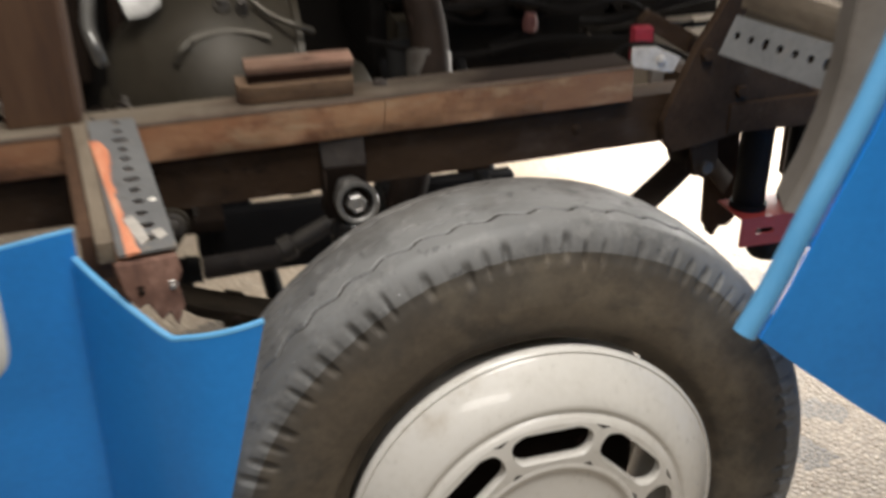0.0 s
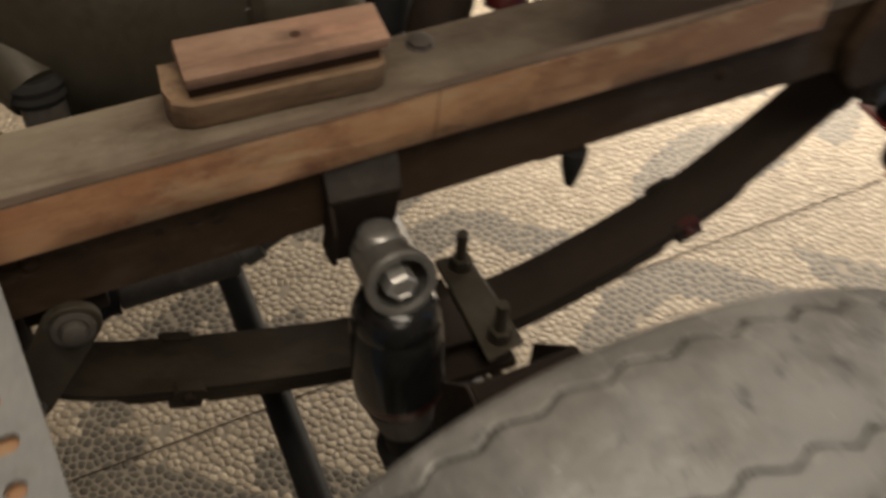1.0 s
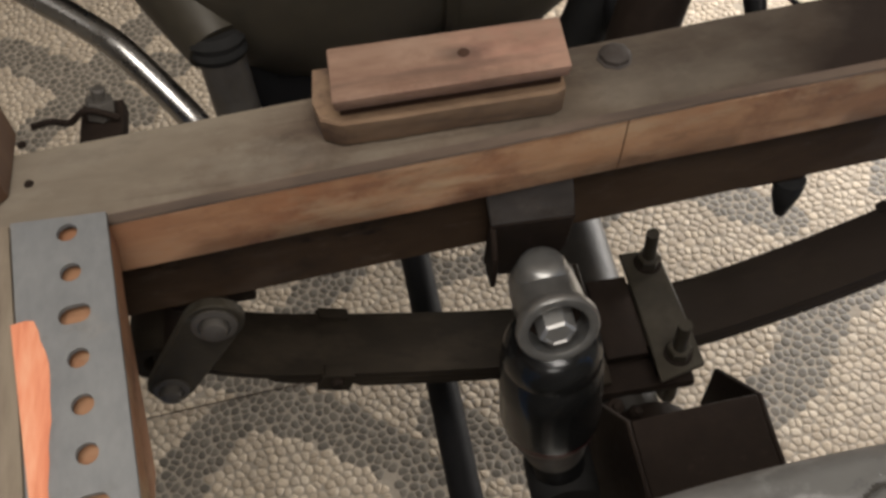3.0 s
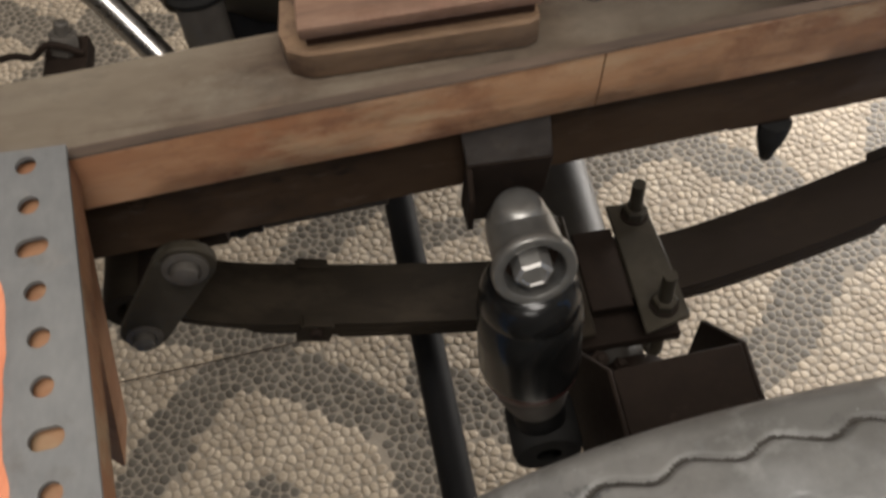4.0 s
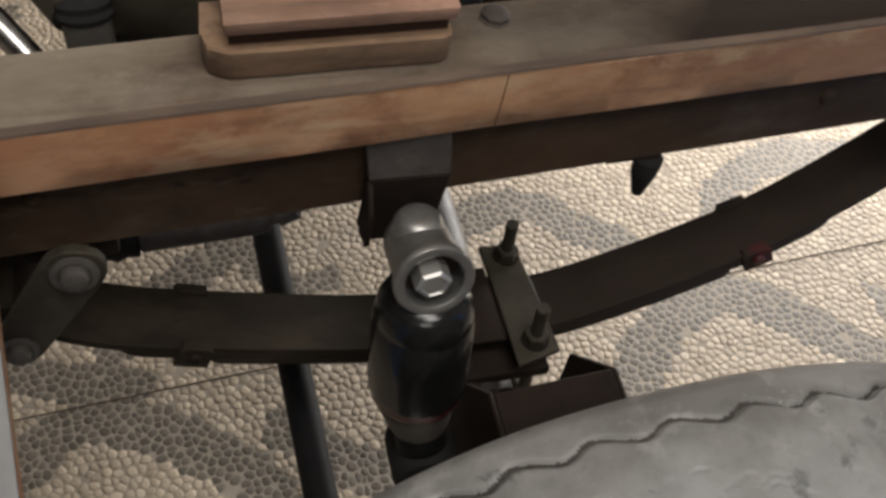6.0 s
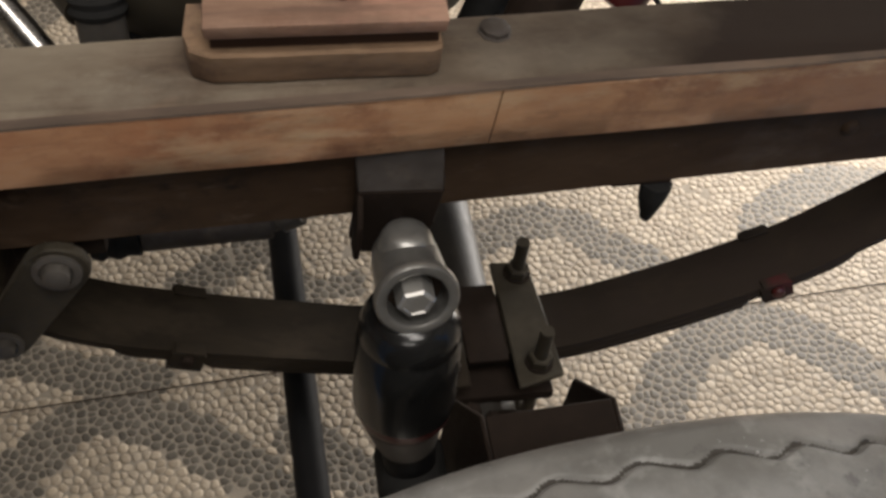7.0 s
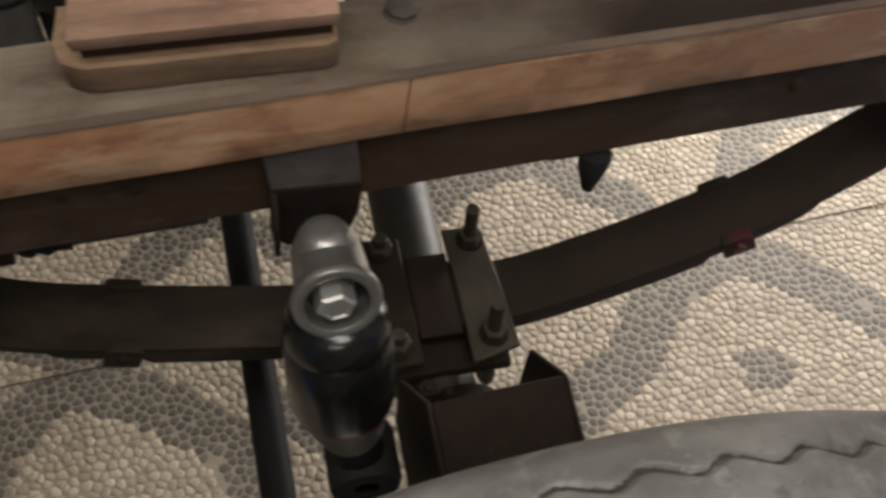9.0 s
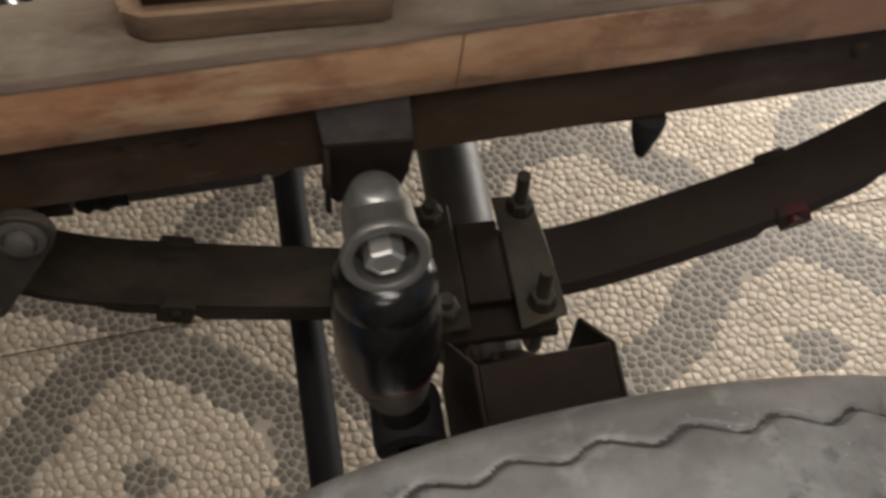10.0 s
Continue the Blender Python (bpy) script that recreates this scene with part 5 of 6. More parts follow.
# ---- blue bodywork ----
def curve_rows(plan, tops, bottoms, rows):
    grid = []
    for i in range(rows + 1):
        f = i / rows
        grid.append([(x + sk * f, y, tz + (bz - tz) * f) for (x, y, sk), tz, bz in zip(plan, tops, bottoms)])
    return grid


def blue_panels():
    bm = bmesh.new()
    plan, tops = [], []
    for k in range(17):
        f = k / 16
        x = -0.352 + 0.158 * f
        y = -0.296 - 0.112 * math.sin(f * math.pi / 2) ** 0.9
        plan.append((x, y, -0.012 - 0.125 * f ** 2))
        tops.append(0.775 - 0.052 * min(1, f / 0.48) + (0.0 if f < 0.5 else 0.022 * (f - 0.5) / 0.5))
    sheet(bm, curve_rows(plan, tops, [0.22] * 17, 12), -0.004)
    wing = thing("wing_panel", (-0.27, -0.36, 0.22), "bright blue curved body panel beside the front wheel", "body panel")
    part("skin", bm, M_BLUE, wing)
    bm = bmesh.new()
    tube(bm, [(x, y - 0.001, z) for (x, y, s), z in zip(plan, tops)], 0.0034, 8, 2)
    part("top_edge", bm, M_BLUEEDGE, wing, "pale blue rolled top edge")
    bm = bmesh.new()
    plan, tops = [], []
    for k in range(17):
        f = k / 16
        x = -0.80 + 0.450 * f
        y = -0.345 + 0.055 * math.sin(f * math.pi / 2)
        plan.append((x, y + 0.002, -0.02 * f))
        tops.append(0.735 + 0.065 * f)
    sheet(bm, curve_rows(plan, tops, [0.20] * 17, 12), -0.004)
    lower = thing("side_panel", (-0.58, -0.32, 0.20), "bright blue lower body side panel with a bare top edge", "body panel")
    part("skin", bm, M_BLUE, lower)
    bm = bmesh.new()
    tube(bm, [(x, y - 0.001, z) for (x, y, s), z in zip(plan, tops)], 0.0030, 8, 2)
    part("top_edge", bm, M_BLUEEDGE, lower, "pale blue rolled top edge")
    t = thing("fender", (0.6, -0.42, 0.30), "blue painted body panel with a rolled edge coloured as lit", "body panel")
    out = [(0.276, 0.652), (0.300, 0.700), (0.332, 0.780), (0.366, 0.860), (0.386, 0.915), (0.420, 1.02), (0.47, 1.16)]
    bm = bmesh.new()
    grid = []
    for k, (x, z) in enumerate(out):
        grid.append([(x + 0.014 + d * (1.25 - x), -0.424 - 0.02 * d, z + (0.0 if k else -0.55 * d) + d * (-0.05 if k else 0)) for d in (0, 0.06, 0.15, 0.3, 0.5, 0.75, 1.0)])
    grid[0] = [(0.290 + d * 0.96, -0.424 - 0.02 * d, 0.652 - 0.86 * d * 0.96 * (1 - 0.35 * d)) for d in (0, 0.06, 0.15, 0.3, 0.5, 0.75, 1.0)]
    sheet(bm, grid, 0.004)
    part("outer_skin", bm, M_BLUE, t, "smooth blue outer skin")
    # Rolled edge in a paler blue, for the light its angle catches.
    bm = bmesh.new()
    tube(bm, [(x + 0.004, -0.414, z) for x, z in out], 0.0125, 16, 6)
    part("rolled_edge", bm, M_BLUEEDGE, t, "rounded blue edge coloured pale as if lit")
    bm = bmesh.new()
    grid = [[(x + 0.022 * f, -0.396 + 0.050 * f, z) for f in (0, 0.35, 0.7, 1.0)] for x, z in ((0.318, 0.775), (0.336, 0.815), (0.350, 0.860), (0.358, 0.910), (0.362, 0.98), (0.40, 1.16))]
    sheet(bm, grid, 0.004)
    grid = [[(x0 + (x1 - x0) * f, -0.396 - 0.012 * f, z) for f in (0, 0.5, 1.0)] for x0, x1, z in ((0.318, 0.332, 0.775), (0.336, 0.350, 0.815), (0.350, 0.370, 0.860), (0.358, 0.388, 0.910), (0.362, 0.410, 0.98), (0.40, 0.47, 1.16))]
    sheet(bm, grid, 0.003)
    part("inner_lining", bm, M_LINING, t, "rough grey fibreglass lining")
    return t


blue_panels()


def white_arm():
    # Unidentified white bar; the stub joining it to the panel is added.
    bm = bmesh.new()
    tube(bm, [(-0.420, -0.455, 1.10), (-0.420, -0.455, 0.90), (-0.421, -0.455, 0.80), (-0.424, -0.452, 0.772)], 0.031, 20, 8)
    lathe(bm, [(0.031, 0), (0.028, 0.010), (0.02, 0.018), (0, 0.022)], (-0.424, -0.452, 0.773), (0, 0.05, -1), 20)
    rod(bm, (-0.440, -0.455, 0.83), (-0.470, -0.318, 0.745), 0.012, seg=12)
    return solid("white_bar", bm, M_WHITE, "unidentified white rounded bar with an added stub to the blue panel", "bumper bar")


white_arm()


# ---- gearbox, pipes and clutter behind the sill ----
def gearbox():
    t = thing("gearbox", (-0.16, 0.44, 0.45), "dusty olive-grey cast gearbox and bell housing", "gearbox")
    bm = bmesh.new()
    prof = [(0, -0.155), (0.07, -0.153), (0.098, -0.135), (0.128, -0.10), (0.156, -0.06), (0.172, -0.02), (0.176, 0.02), (0.172, 0.055), (0.160, 0.095), (0.148, 0.125), (0.152, 0.128), (0.152, 0.138), (0.125, 0.142), (0, 0.15)]
    lathe(bm, prof, (-0.195, 0.425, 0.706), (1, 0, -0.03), 56)
    part("bell_housing", bm, M_GEAR, t)
    # The highlight arc on the smooth housing, built as a bright rib.
    bm = bmesh.new()
    tube(bm, [(-0.243, 0.283, 0.790), (-0.238, 0.284, 0.803), (-0.228, 0.288, 0.812), (-0.211, 0.297, 0.821), (-0.172, 0.302, 0.826), (-0.135, 0.300, 0.822), (-0.105, 0.296, 0.812)], 0.0060, 12, 8)
    part("rib", bm, M_GEARBRIGHT, t, "raised bright rib tracing the housing's highlight arc")
    bm = bmesh.new()
    lathe(bm, [(0.052, 0), (0.046, 0.05), (0.036, 0.11), (0.029, 0.145), (0.0, 0.146)], (-0.315, 0.395, 0.715), (0.34, -0.80, -0.32), 26)
    part("neck", bm, M_GEAR, t, "tapered casting neck")
    for k in range(10):
        a = 2 * math.pi * k / 10
        bm = bmesh.new()
        hexnut(bm, (-0.067, 0.425 + 0.142 * math.cos(a), 0.703 + 0.142 * math.sin(a)), (-1, 0, 0), 0.013, 0.010)
        part("bolt", bm, M_DUSTY, t)
    bm = bmesh.new()
    lathe(bm, [(0, 0), (0.078, 0), (0.092, 0.02), (0.097, 0.06), (0.092, 0.10), (0.075, 0.130), (0.05, 0.142), (0, 0.145)], (-0.085, 0.376, 0.662), (1, 0.05, 0), 40)
    part("pump_casing", bm, M_GEAR, t, "round green-grey casing")
    bm = bmesh.new()
    box(bm, -0.22, -0.12, 0.36, 0.50, 0.885, 0.925, 0.012)
    part("top_cover", bm, M_GEAR, t)
    bm = bmesh.new()
    plate(bm, [(-0.322, 0.352, 0.900), (-0.250, 0.352, 0.900), (-0.252, 0.340, 0.862), (-0.275, 0.330, 0.850), (-0.305, 0.330, 0.846)], 0.014, (0, 1, 0.3), 0.003)
    part("casting_lug", bm, M_ALLOY, t, "pale cast metal lug")
    bm = bmesh.new()
    tube(bm, [(-0.125, 0.330, 0.862), (-0.100, 0.315, 0.842), (-0.068, 0.300, 0.828), (-0.040, 0.305, 0.815)], 0.0050, 10, 6)
    part("rib", bm, M_GEARBRIGHT, t)
    for p, r in (((-0.168, 0.336, 0.852), 0.013), ((-0.140, 0.330, 0.846), 0.010)):
        bm = bmesh.new()
        lathe(bm, [(r, -0.012), (r, 0.010), (0.7 * r, 0.014), (0.7 * r, 0.024), (0, 0.025)], p, (0, -0.55, 0.83), 14)
        part("plug", bm, M_DUSTY, t)
    bm = bmesh.new()
    tube(bm, [(-0.352, 0.400, 0.90), (-0.357, 0.330, 0.850), (-0.352, 0.300, 0.826), (-0.345, 0.300, 0.795)], 0.0105, 12, 6)
    part("breather", bm, M_ALLOY, t, "bent pale metal breather")
    for p in ((-0.20, 0.375), (-0.14, 0.375), (-0.17, 0.43)):
        bm = bmesh.new()
        hexnut(bm, (p[0], p[1], 0.9245), (0, 0, 1), 0.014, 0.010)
        part("bolt", bm, M_DUSTY, t)
    bm = bmesh.new()
    lathe(bm, [(0, 0), (0.022, 0), (0.0245, 0.005), (0.0225, 0.010), (0.0245, 0.016), (0.018, 0.022), (0, 0.022)], (-0.263, 0.264, 0.662), (0.0, 0.25, 1), 24)
    part("rubber_boot", bm, M_RUBBER, t, "ribbed black rubber boot")
    bm = bmesh.new()
    rod(bm, (-0.262, 0.258, 0.560), (-0.2625, 0.264, 0.668), 0.0200, seg=22, chamfer=0.002)
    part("shaft", bm, M_DUSTY, t, "grey steel shaft")
    bm = bmesh.new()
    box(bm, -0.292, -0.205, 0.225, 0.285, 0.545, 0.566, 0.004)
    part("lever_plate", bm, M_RUST, t)
    bm = bmesh.new()
    box(bm, -0.250, -0.160, 0.285, 0.46, 0.47, 0.630, 0.012)
    part("sump", bm, M_BLACK, t, "black oil sump")
    bm = bmesh.new()
    rod(bm, (-0.022, 0.300, 0.545), (-0.020, 0.318, 0.640), 0.0075, seg=16, chamfer=0.001)
    part("drain_stub", bm, M_CHROME, t, "bright metal stub")
    bm = bmesh.new()
    rod(bm, (0.002, 0.305, 0.530), (-0.006, 0.318, 0.625), 0.0065, seg=16, chamfer=0.001)
    part("drain_stub", bm, M_WHITE, t, "short white plastic stub")
    bm = bmesh.new()
    box(bm, -0.100, -0.060, 0.300, 0.350, 0.555, 0.600, 0.006)
    part("lug", bm, M_RUST, t)
    bm = bmesh.new()
    box(bm, -0.225, 0.03, 0.268, 0.300, 0.445, 0.556, 0.008)
    part("tray", bm, M_BLACK, t, "black greasy tray")
    return t


gearbox()


def exhaust_pipe():
    bm = bmesh.new()
    tube(bm, [(-0.288, 0.222, 0.612), (-0.300, 0.235, 0.630), (-0.324, 0.258, 0.655), (-0.349, 0.282, 0.675), (-0.384, 0.314, 0.684), (-0.428, 0.352, 0.692), (-0.58, 0.49, 0.72)], 0.0120, 18, 10)
    return solid("exhaust_pipe", bm, M_CHROME, "polished bent metal pipe beside the gearbox", "pipe")


exhaust_pipe()


def manifold_pipe():
    t = thing("manifold_pipe", (0.10, 0.30, 0.45), "dusty brown exhaust manifold pipe", "pipe")
    bm = bmesh.new()
    tube(bm, [(0.070, 0.225, 0.545), (0.088, 0.240, 0.60), (0.106, 0.258, 0.650), (0.134, 0.290, 0.715), (0.142, 0.335, 0.80), (0.130, 0.40, 0.90)], 0.030, 22, 8)
    part("bend", bm, M_RUST, t)
    bm = bmesh.new()
    rod(bm, (0.135, 0.306, 0.725), (0.140, 0.322, 0.765), 0.036, seg=24, chamfer=0.003)
    part("collar", bm, M_DUSTY, t)
    return t


manifold_pipe()


def coolant_hose():
    bm = bmesh.new()
    tube(bm, [(0.045, 0.36, 0.46), (0.075, 0.37, 0.52), (0.098, 0.385, 0.575), (0.120, 0.42, 0.66), (0.128, 0.47, 0.74)], 0.026, 20, 8)
    return solid("coolant_hose", bm, M_RUBBER, "thick black rubber hose beside the manifold pipe", "hose")


coolant_hose()


def fuel_filter():
    t = thing("fuel_filter", (0.19, 0.26, 0.66), "small reddish-brown filter with a thin wire", "filter")
    bm = bmesh.new()
    lathe(bm, [(0, 0), (0.018, 0), (0.021, 0.006), (0.021, 0.05), (0.015, 0.06), (0, 0.062)], (0.175, 0.26, 0.655), (0.5, 0.3, 0.6), 22)
    part("bowl", bm, M_REDBAND, t)
    bm = bmesh.new()
    tube(bm, [(0.196, 0.268, 0.668), (0.198, 0.24, 0.655), (0.192, 0.215, 0.640), (0.194, 0.20, 0.615)], 0.0022, 8, 5)
    part("wire", bm, M_BLACK, t)
    return t


fuel_filter()


def spring_clip():
    t = thing("wire_clip", (-0.315, 0.075, 0.80), "small rusty bolt and wire clip behind the sill", "clip")
    bm = bmesh.new()
    hexnut(bm, (-0.312, 0.082, 0.789), (0.2, 0.2, 1), 0.016, 0.012, 0.02, 0.0045)
    part("nut", bm, M_DUSTY, t)
    bm = bmesh.new()
    tube(bm, [(-0.300, 0.074, 0.792), (-0.316, 0.073, 0.803), (-0.328, 0.072, 0.796), (-0.338, 0.071, 0.800), (-0.350, 0.069, 0.800)], 0.0022, 8, 5)
    part("wire", bm, M_RUST, t)
    bm = bmesh.new()
    box(bm, -0.325, -0.298, 0.0485, 0.094, 0.776, 0.789, 0.002)
    part("tab", bm, M_RUST, t)
    return t


spring_clip()


# ---- front end of the chassis ----
def front_crossmember():
    t = thing("crossmember", (0.55, 0.05, 0.50), "dark brown welded front crossmember with hanging plates", "crossmember")
    bm = bmesh.new()
    plate(bm, [(0.396, 0.019, 0.722), (0.440, 0.021, 0.820), (0.467, 0.023, 0.860), (0.506, 0.025, 0.939), (0.541, 0.027, 0.938), (0.506, 0.025, 0.846), (0.499, 0.024, 0.816), (0.572, 0.029, 0.774), (0.683, 0.035, 0.718), (0.762, 0.039, 0.684), (0.762, 0.039, 0.653), (0.637, 0.032, 0.685), (0.533, 0.026, 0.689), (0.457, 0.022, 0.677), (0.415, 0.020, 0.672), (0.400, 0.019, 0.689)], 0.014, (-0.057, 1, 0), 0.002)
    part("side_plate", bm, M_CROSS, t)
    bm = bmesh.new()
    plate(bm, [(0.572, 0.200, 0.700), (0.640, 0.200, 0.700), (0.634, 0.200, 0.605), (0.642, 0.200, 0.462), (0.630, 0.200, 0.448), (0.614, 0.200, 0.449), (0.604, 0.200, 0.432), (0.596, 0.200, 0.436), (0.592, 0.200, 0.450), (0.585, 0.200, 0.456), (0.580, 0.200, 0.608)], 0.018, (0, 1, 0), 0.002)
    part("hanger_plate", bm, M_CROSS, t)
    bm = bmesh.new()
    box(bm, 0.50, 1.1, 0.02, 0.23, 0.690, 0.735, 0.004)
    part("tie_beam", bm, M_CROSS, t)
    bm = bmesh.new()
    plate(bm, [(0.452, 0.048, 0.70), (0.500, 0.048, 0.70), (0.506, 0.048, 0.630), (0.488, 0.048, 0.612), (0.468, 0.048, 0.622)], 0.006, (0, 1, 0), 0.001)
    part("spring_hanger", bm, M_CROSS, t)
    bm = bmesh.new()
    plate(bm, [(0.452, 0.128, 0.70), (0.500, 0.128, 0.70), (0.506, 0.128, 0.630), (0.488, 0.128, 0.612), (0.468, 0.128, 0.622)], 0.006, (0, 1, 0), 0.001)
    part("spring_hanger", bm, M_CROSS, t)
    bm = bmesh.new()
    rod(bm, (0.486, 0.040, 0.632), (0.486, 0.140, 0.632), 0.010, seg=16, chamfer=0.002)
    part("hanger_pin", bm, M_DUSTY, t)
    bm = bmesh.new()
    plate(bm, [(0.488, 0.10, 0.640), (0.500, 0.10, 0.660), (0.620, 0.185, 0.545), (0.606, 0.185, 0.515)], 0.010, (0, 1, 0), 0.001)
    part("lower_strut", bm, M_CROSS, t)
    for p in ((0.515, 0.024, 0.752), (0.455, 0.021, 0.81), (0.625, 0.030, 0.725)):
        bm = bmesh.new()
        hexnut(bm, p, (0, -1, 0), 0.016, 0.008)
        part("bolt", bm, M_CROSS, t)
    bm = bmesh.new()
    box(bm, 0.527, 0.563, 0.395, 0.4195, 0.688, 0.750, 0.005)
    part("clamp", bm, M_CLAMP, t, "bright red clamp")
    bm = bmesh.new()
    box(bm, 0.566, 0.680, 0.398, 0.4185, 0.640, 0.690, 0.005)
    part("clamp_plate", bm, M_LINING, t, "pale grey clamp plate")
    bm = bmesh.new()
    box(bm, 0.745, 1.10, 0.20, 0.25, 0.5125, 0.689, 0.006)
    part("end_panel", bm, M_CROSS, t, "dark brown end panel")
    return t


front_crossmember()


def black_cylinder(x, y, r):
    t = thing("hydraulic_ram", (x, y, 0.533), "black cylinder between the crossmember and the red bar", "cylinder", group="black cylinders on the red bar")
    bm = bmesh.new()
    lathe(bm, [(0, 0), (r - 0.002, 0), (r, 0.003), (r, 0.145), (r - 0.003, 0.148), (0, 0.148)], (x, y, 0.5415), (0.02, 0, 1), 28)
    part("barrel", bm, M_BLACK, t)
    bm = bmesh.new()
    lathe(bm, [(0, 0), (r + 0.004, 0), (r + 0.004, 0.008), (0, 0.008)], (x, y, 0.5335), (0.02, 0, 1), 28)
    part("foot", bm, M_BLACK, t)
    return t


black_cylinder(0.597, 0.098, 0.025)
black_cylinder(0.690, 0.100, 0.031)


def red_bar():
    t = thing("red_bar", (0.75, 0.12, 0.44), "red painted slotted steel bar hung under the front end", "steel bar")
    mm = Matrix(((0, 1, 0, 0.564), (0, 0, -1, 0.059), (1, 0, 0, 0.5085), (0, 0, 0, 1)))
    bm = bmesh.new()
    slotted_strip(bm, 0.44, 0.049, 0.004, 6, mm, hole_r=0.0048, slot=0.0, pitch=0.0708, first=0.041, slot_y=0.011)
    part("front_flange", bm, M_RED, t)
    bm = bmesh.new()
    box(bm, 0.564, 1.004, 0.0595, 0.132, 0.5290, 0.5330, 0.001)
    part("top_flange", bm, M_RED, t)
    bm = bmesh.new()
    lathe(bm, [(0, 0), (0.012, 0), (0.012, 0.042), (0.029, 0.044), (0.032, 0.048), (0.032, 0.072), (0.026, 0.080), (0, 0.080)], (0.634, 0.088, 0.5288), (0, 0, -1), 24)
    part("rubber_pad", bm, M_RUBBER, t, "round black rubber pad")
    bm = bmesh.new()
    box(bm, 0.72, 1.0, 0.070, 0.19, 0.44, 0.5285, 0.006)
    part("lower_beam", bm, M_BLACK, t, "black steel beam")
    return t


red_bar()


def cable(name, pts, r, mat, label):
    bm = bmesh.new()
    tube(bm, pts, r, 8, 6)
    return solid(name, bm, mat, label, "cable", group="cables round the engine")


cable("cable", [(0.02, 0.42, 0.86), (0.18, 0.46, 0.80), (0.34, 0.50, 0.79), (0.52, 0.50, 0.80), (0.70, 0.52, 0.82)], 0.009, M_NEARBLACK, "thick black cable running over the engine bay")
cable("cable", [(0.10, 0.50, 0.82), (0.26, 0.54, 0.75), (0.42, 0.56, 0.745), (0.56, 0.58, 0.78), (0.78, 0.62, 0.80)], 0.007, M_NEARBLACK, "black cable sagging across the engine bay")
cable("cable", [(0.05, 0.36, 0.78), (0.20, 0.38, 0.735), (0.36, 0.40, 0.745), (0.52, 0.42, 0.73), (0.66, 0.44, 0.74)], 0.005, M_NEARBLACK, "thin black cable hanging behind the sill")
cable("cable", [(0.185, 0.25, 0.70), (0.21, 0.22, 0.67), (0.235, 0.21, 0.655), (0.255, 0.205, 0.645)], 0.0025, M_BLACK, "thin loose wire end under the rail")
cable("cable", [(0.30, 0.52, 0.70), (0.45, 0.60, 0.715), (0.60, 0.64, 0.70), (0.78, 0.66, 0.73), (1.00, 0.70, 0.72)], 0.011, M_NEARBLACK, "thick black hose lying across the engine bay")
cable("cable", [(0.25, 0.44, 0.83), (0.42, 0.47, 0.775), (0.55, 0.50, 0.775), (0.66, 0.53, 0.715), (0.84, 0.58, 0.70)], 0.006, M_NEARBLACK, "black cable sagging across the engine bay")
cable("cable", [(0.42, 0.30, 0.70), (0.48, 0.34, 0.735), (0.56, 0.36, 0.725), (0.63, 0.34, 0.685), (0.66, 0.32, 0.64)], 0.005, M_NEARBLACK, "thin black cable looped behind the sill")


def diagonal_brace():
    t = thing("diagonal_brace", (0.62, 0.42, 0.60), "dark brown diagonal steel brace behind the crossmember", "brace")
    bm = bmesh.new()
    plate(bm, [(0.545, 0.42, 0.752), (0.566, 0.42, 0.772), (0.70, 0.42, 0.70), (0.78, 0.42, 0.60), (0.76, 0.42, 0.585), (0.68, 0.42, 0.665)], 0.02, (0, 1, 0), 0.002)
    part("bar", bm, M_RAIL, t)
    bm = bmesh.new()
    lathe(bm, [(0, 0), (0.022, 0), (0.024, 0.004), (0.024, 0.02), (0.018, 0.026), (0, 0.026)], (0.665, 0.4195, 0.700), (0, -1, 0), 20)
    part("hub", bm, M_RUST, t)
    return t


diagonal_brace()


def engine_block():
    t = thing("engine_block", (0.32, 0.70, 0.40), "dark greasy engine block with rounded covers", "engine")
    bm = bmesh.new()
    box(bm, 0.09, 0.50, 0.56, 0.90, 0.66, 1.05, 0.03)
    part("block", bm, M_NEARBLACK, t)
    bm = bmesh.new()
    plate(bm, [(0.051, 0.285, 0.560), (0.275, 0.285, 0.560), (0.269, 0.285, 0.484), (0.263, 0.285, 0.450), (0.243, 0.285, 0.447), (0.219, 0.285, 0.464), (0.147, 0.285, 0.439), (0.120, 0.285, 0.477), (0.102, 0.285, 0.478), (0.091, 0.285, 0.500), (0.058, 0.285, 0.506)], 0.030, (0, 1, 0), 0.006)
    part("skid_plate", bm, M_BLACK, t, "black greasy plate hung under the engine")
    for x in (0.10, 0.24):
        bm = bmesh.new()
        rod(bm, (x, 0.315, 0.545), (x + 0.02, 0.60, 0.70), 0.010, seg=12)
        part("hanger", bm, M_BLACK, t)
    for x in (0.16, 0.27, 0.38):
        bm = bmesh.new()
        lathe(bm, [(0, 0), (0.036, 0), (0.040, 0.006), (0.040, 0.03), (0.030, 0.04), (0, 0.042)], (x, 0.56, 0.80), (0, -1, 0.1), 24)
        part("port_cover", bm, M_RUST, t)
    bm = bmesh.new()
    box(bm, 0.12, 0.19, 0.46, 0.558, 0.70, 0.78, 0.012)
    part("mount", bm, M_GEAR, t)
    bm = bmesh.new()
    lathe(bm, [(0, 0), (0.012, 0), (0.014, 0.014), (0.010, 0.030), (0, 0.032)], (0.37, 0.50, 0.735), (0.1, 0, 1), 20)
    part("plug", bm, M_FADED, t, "faded pinkish-red cap")
    return t


engine_block()


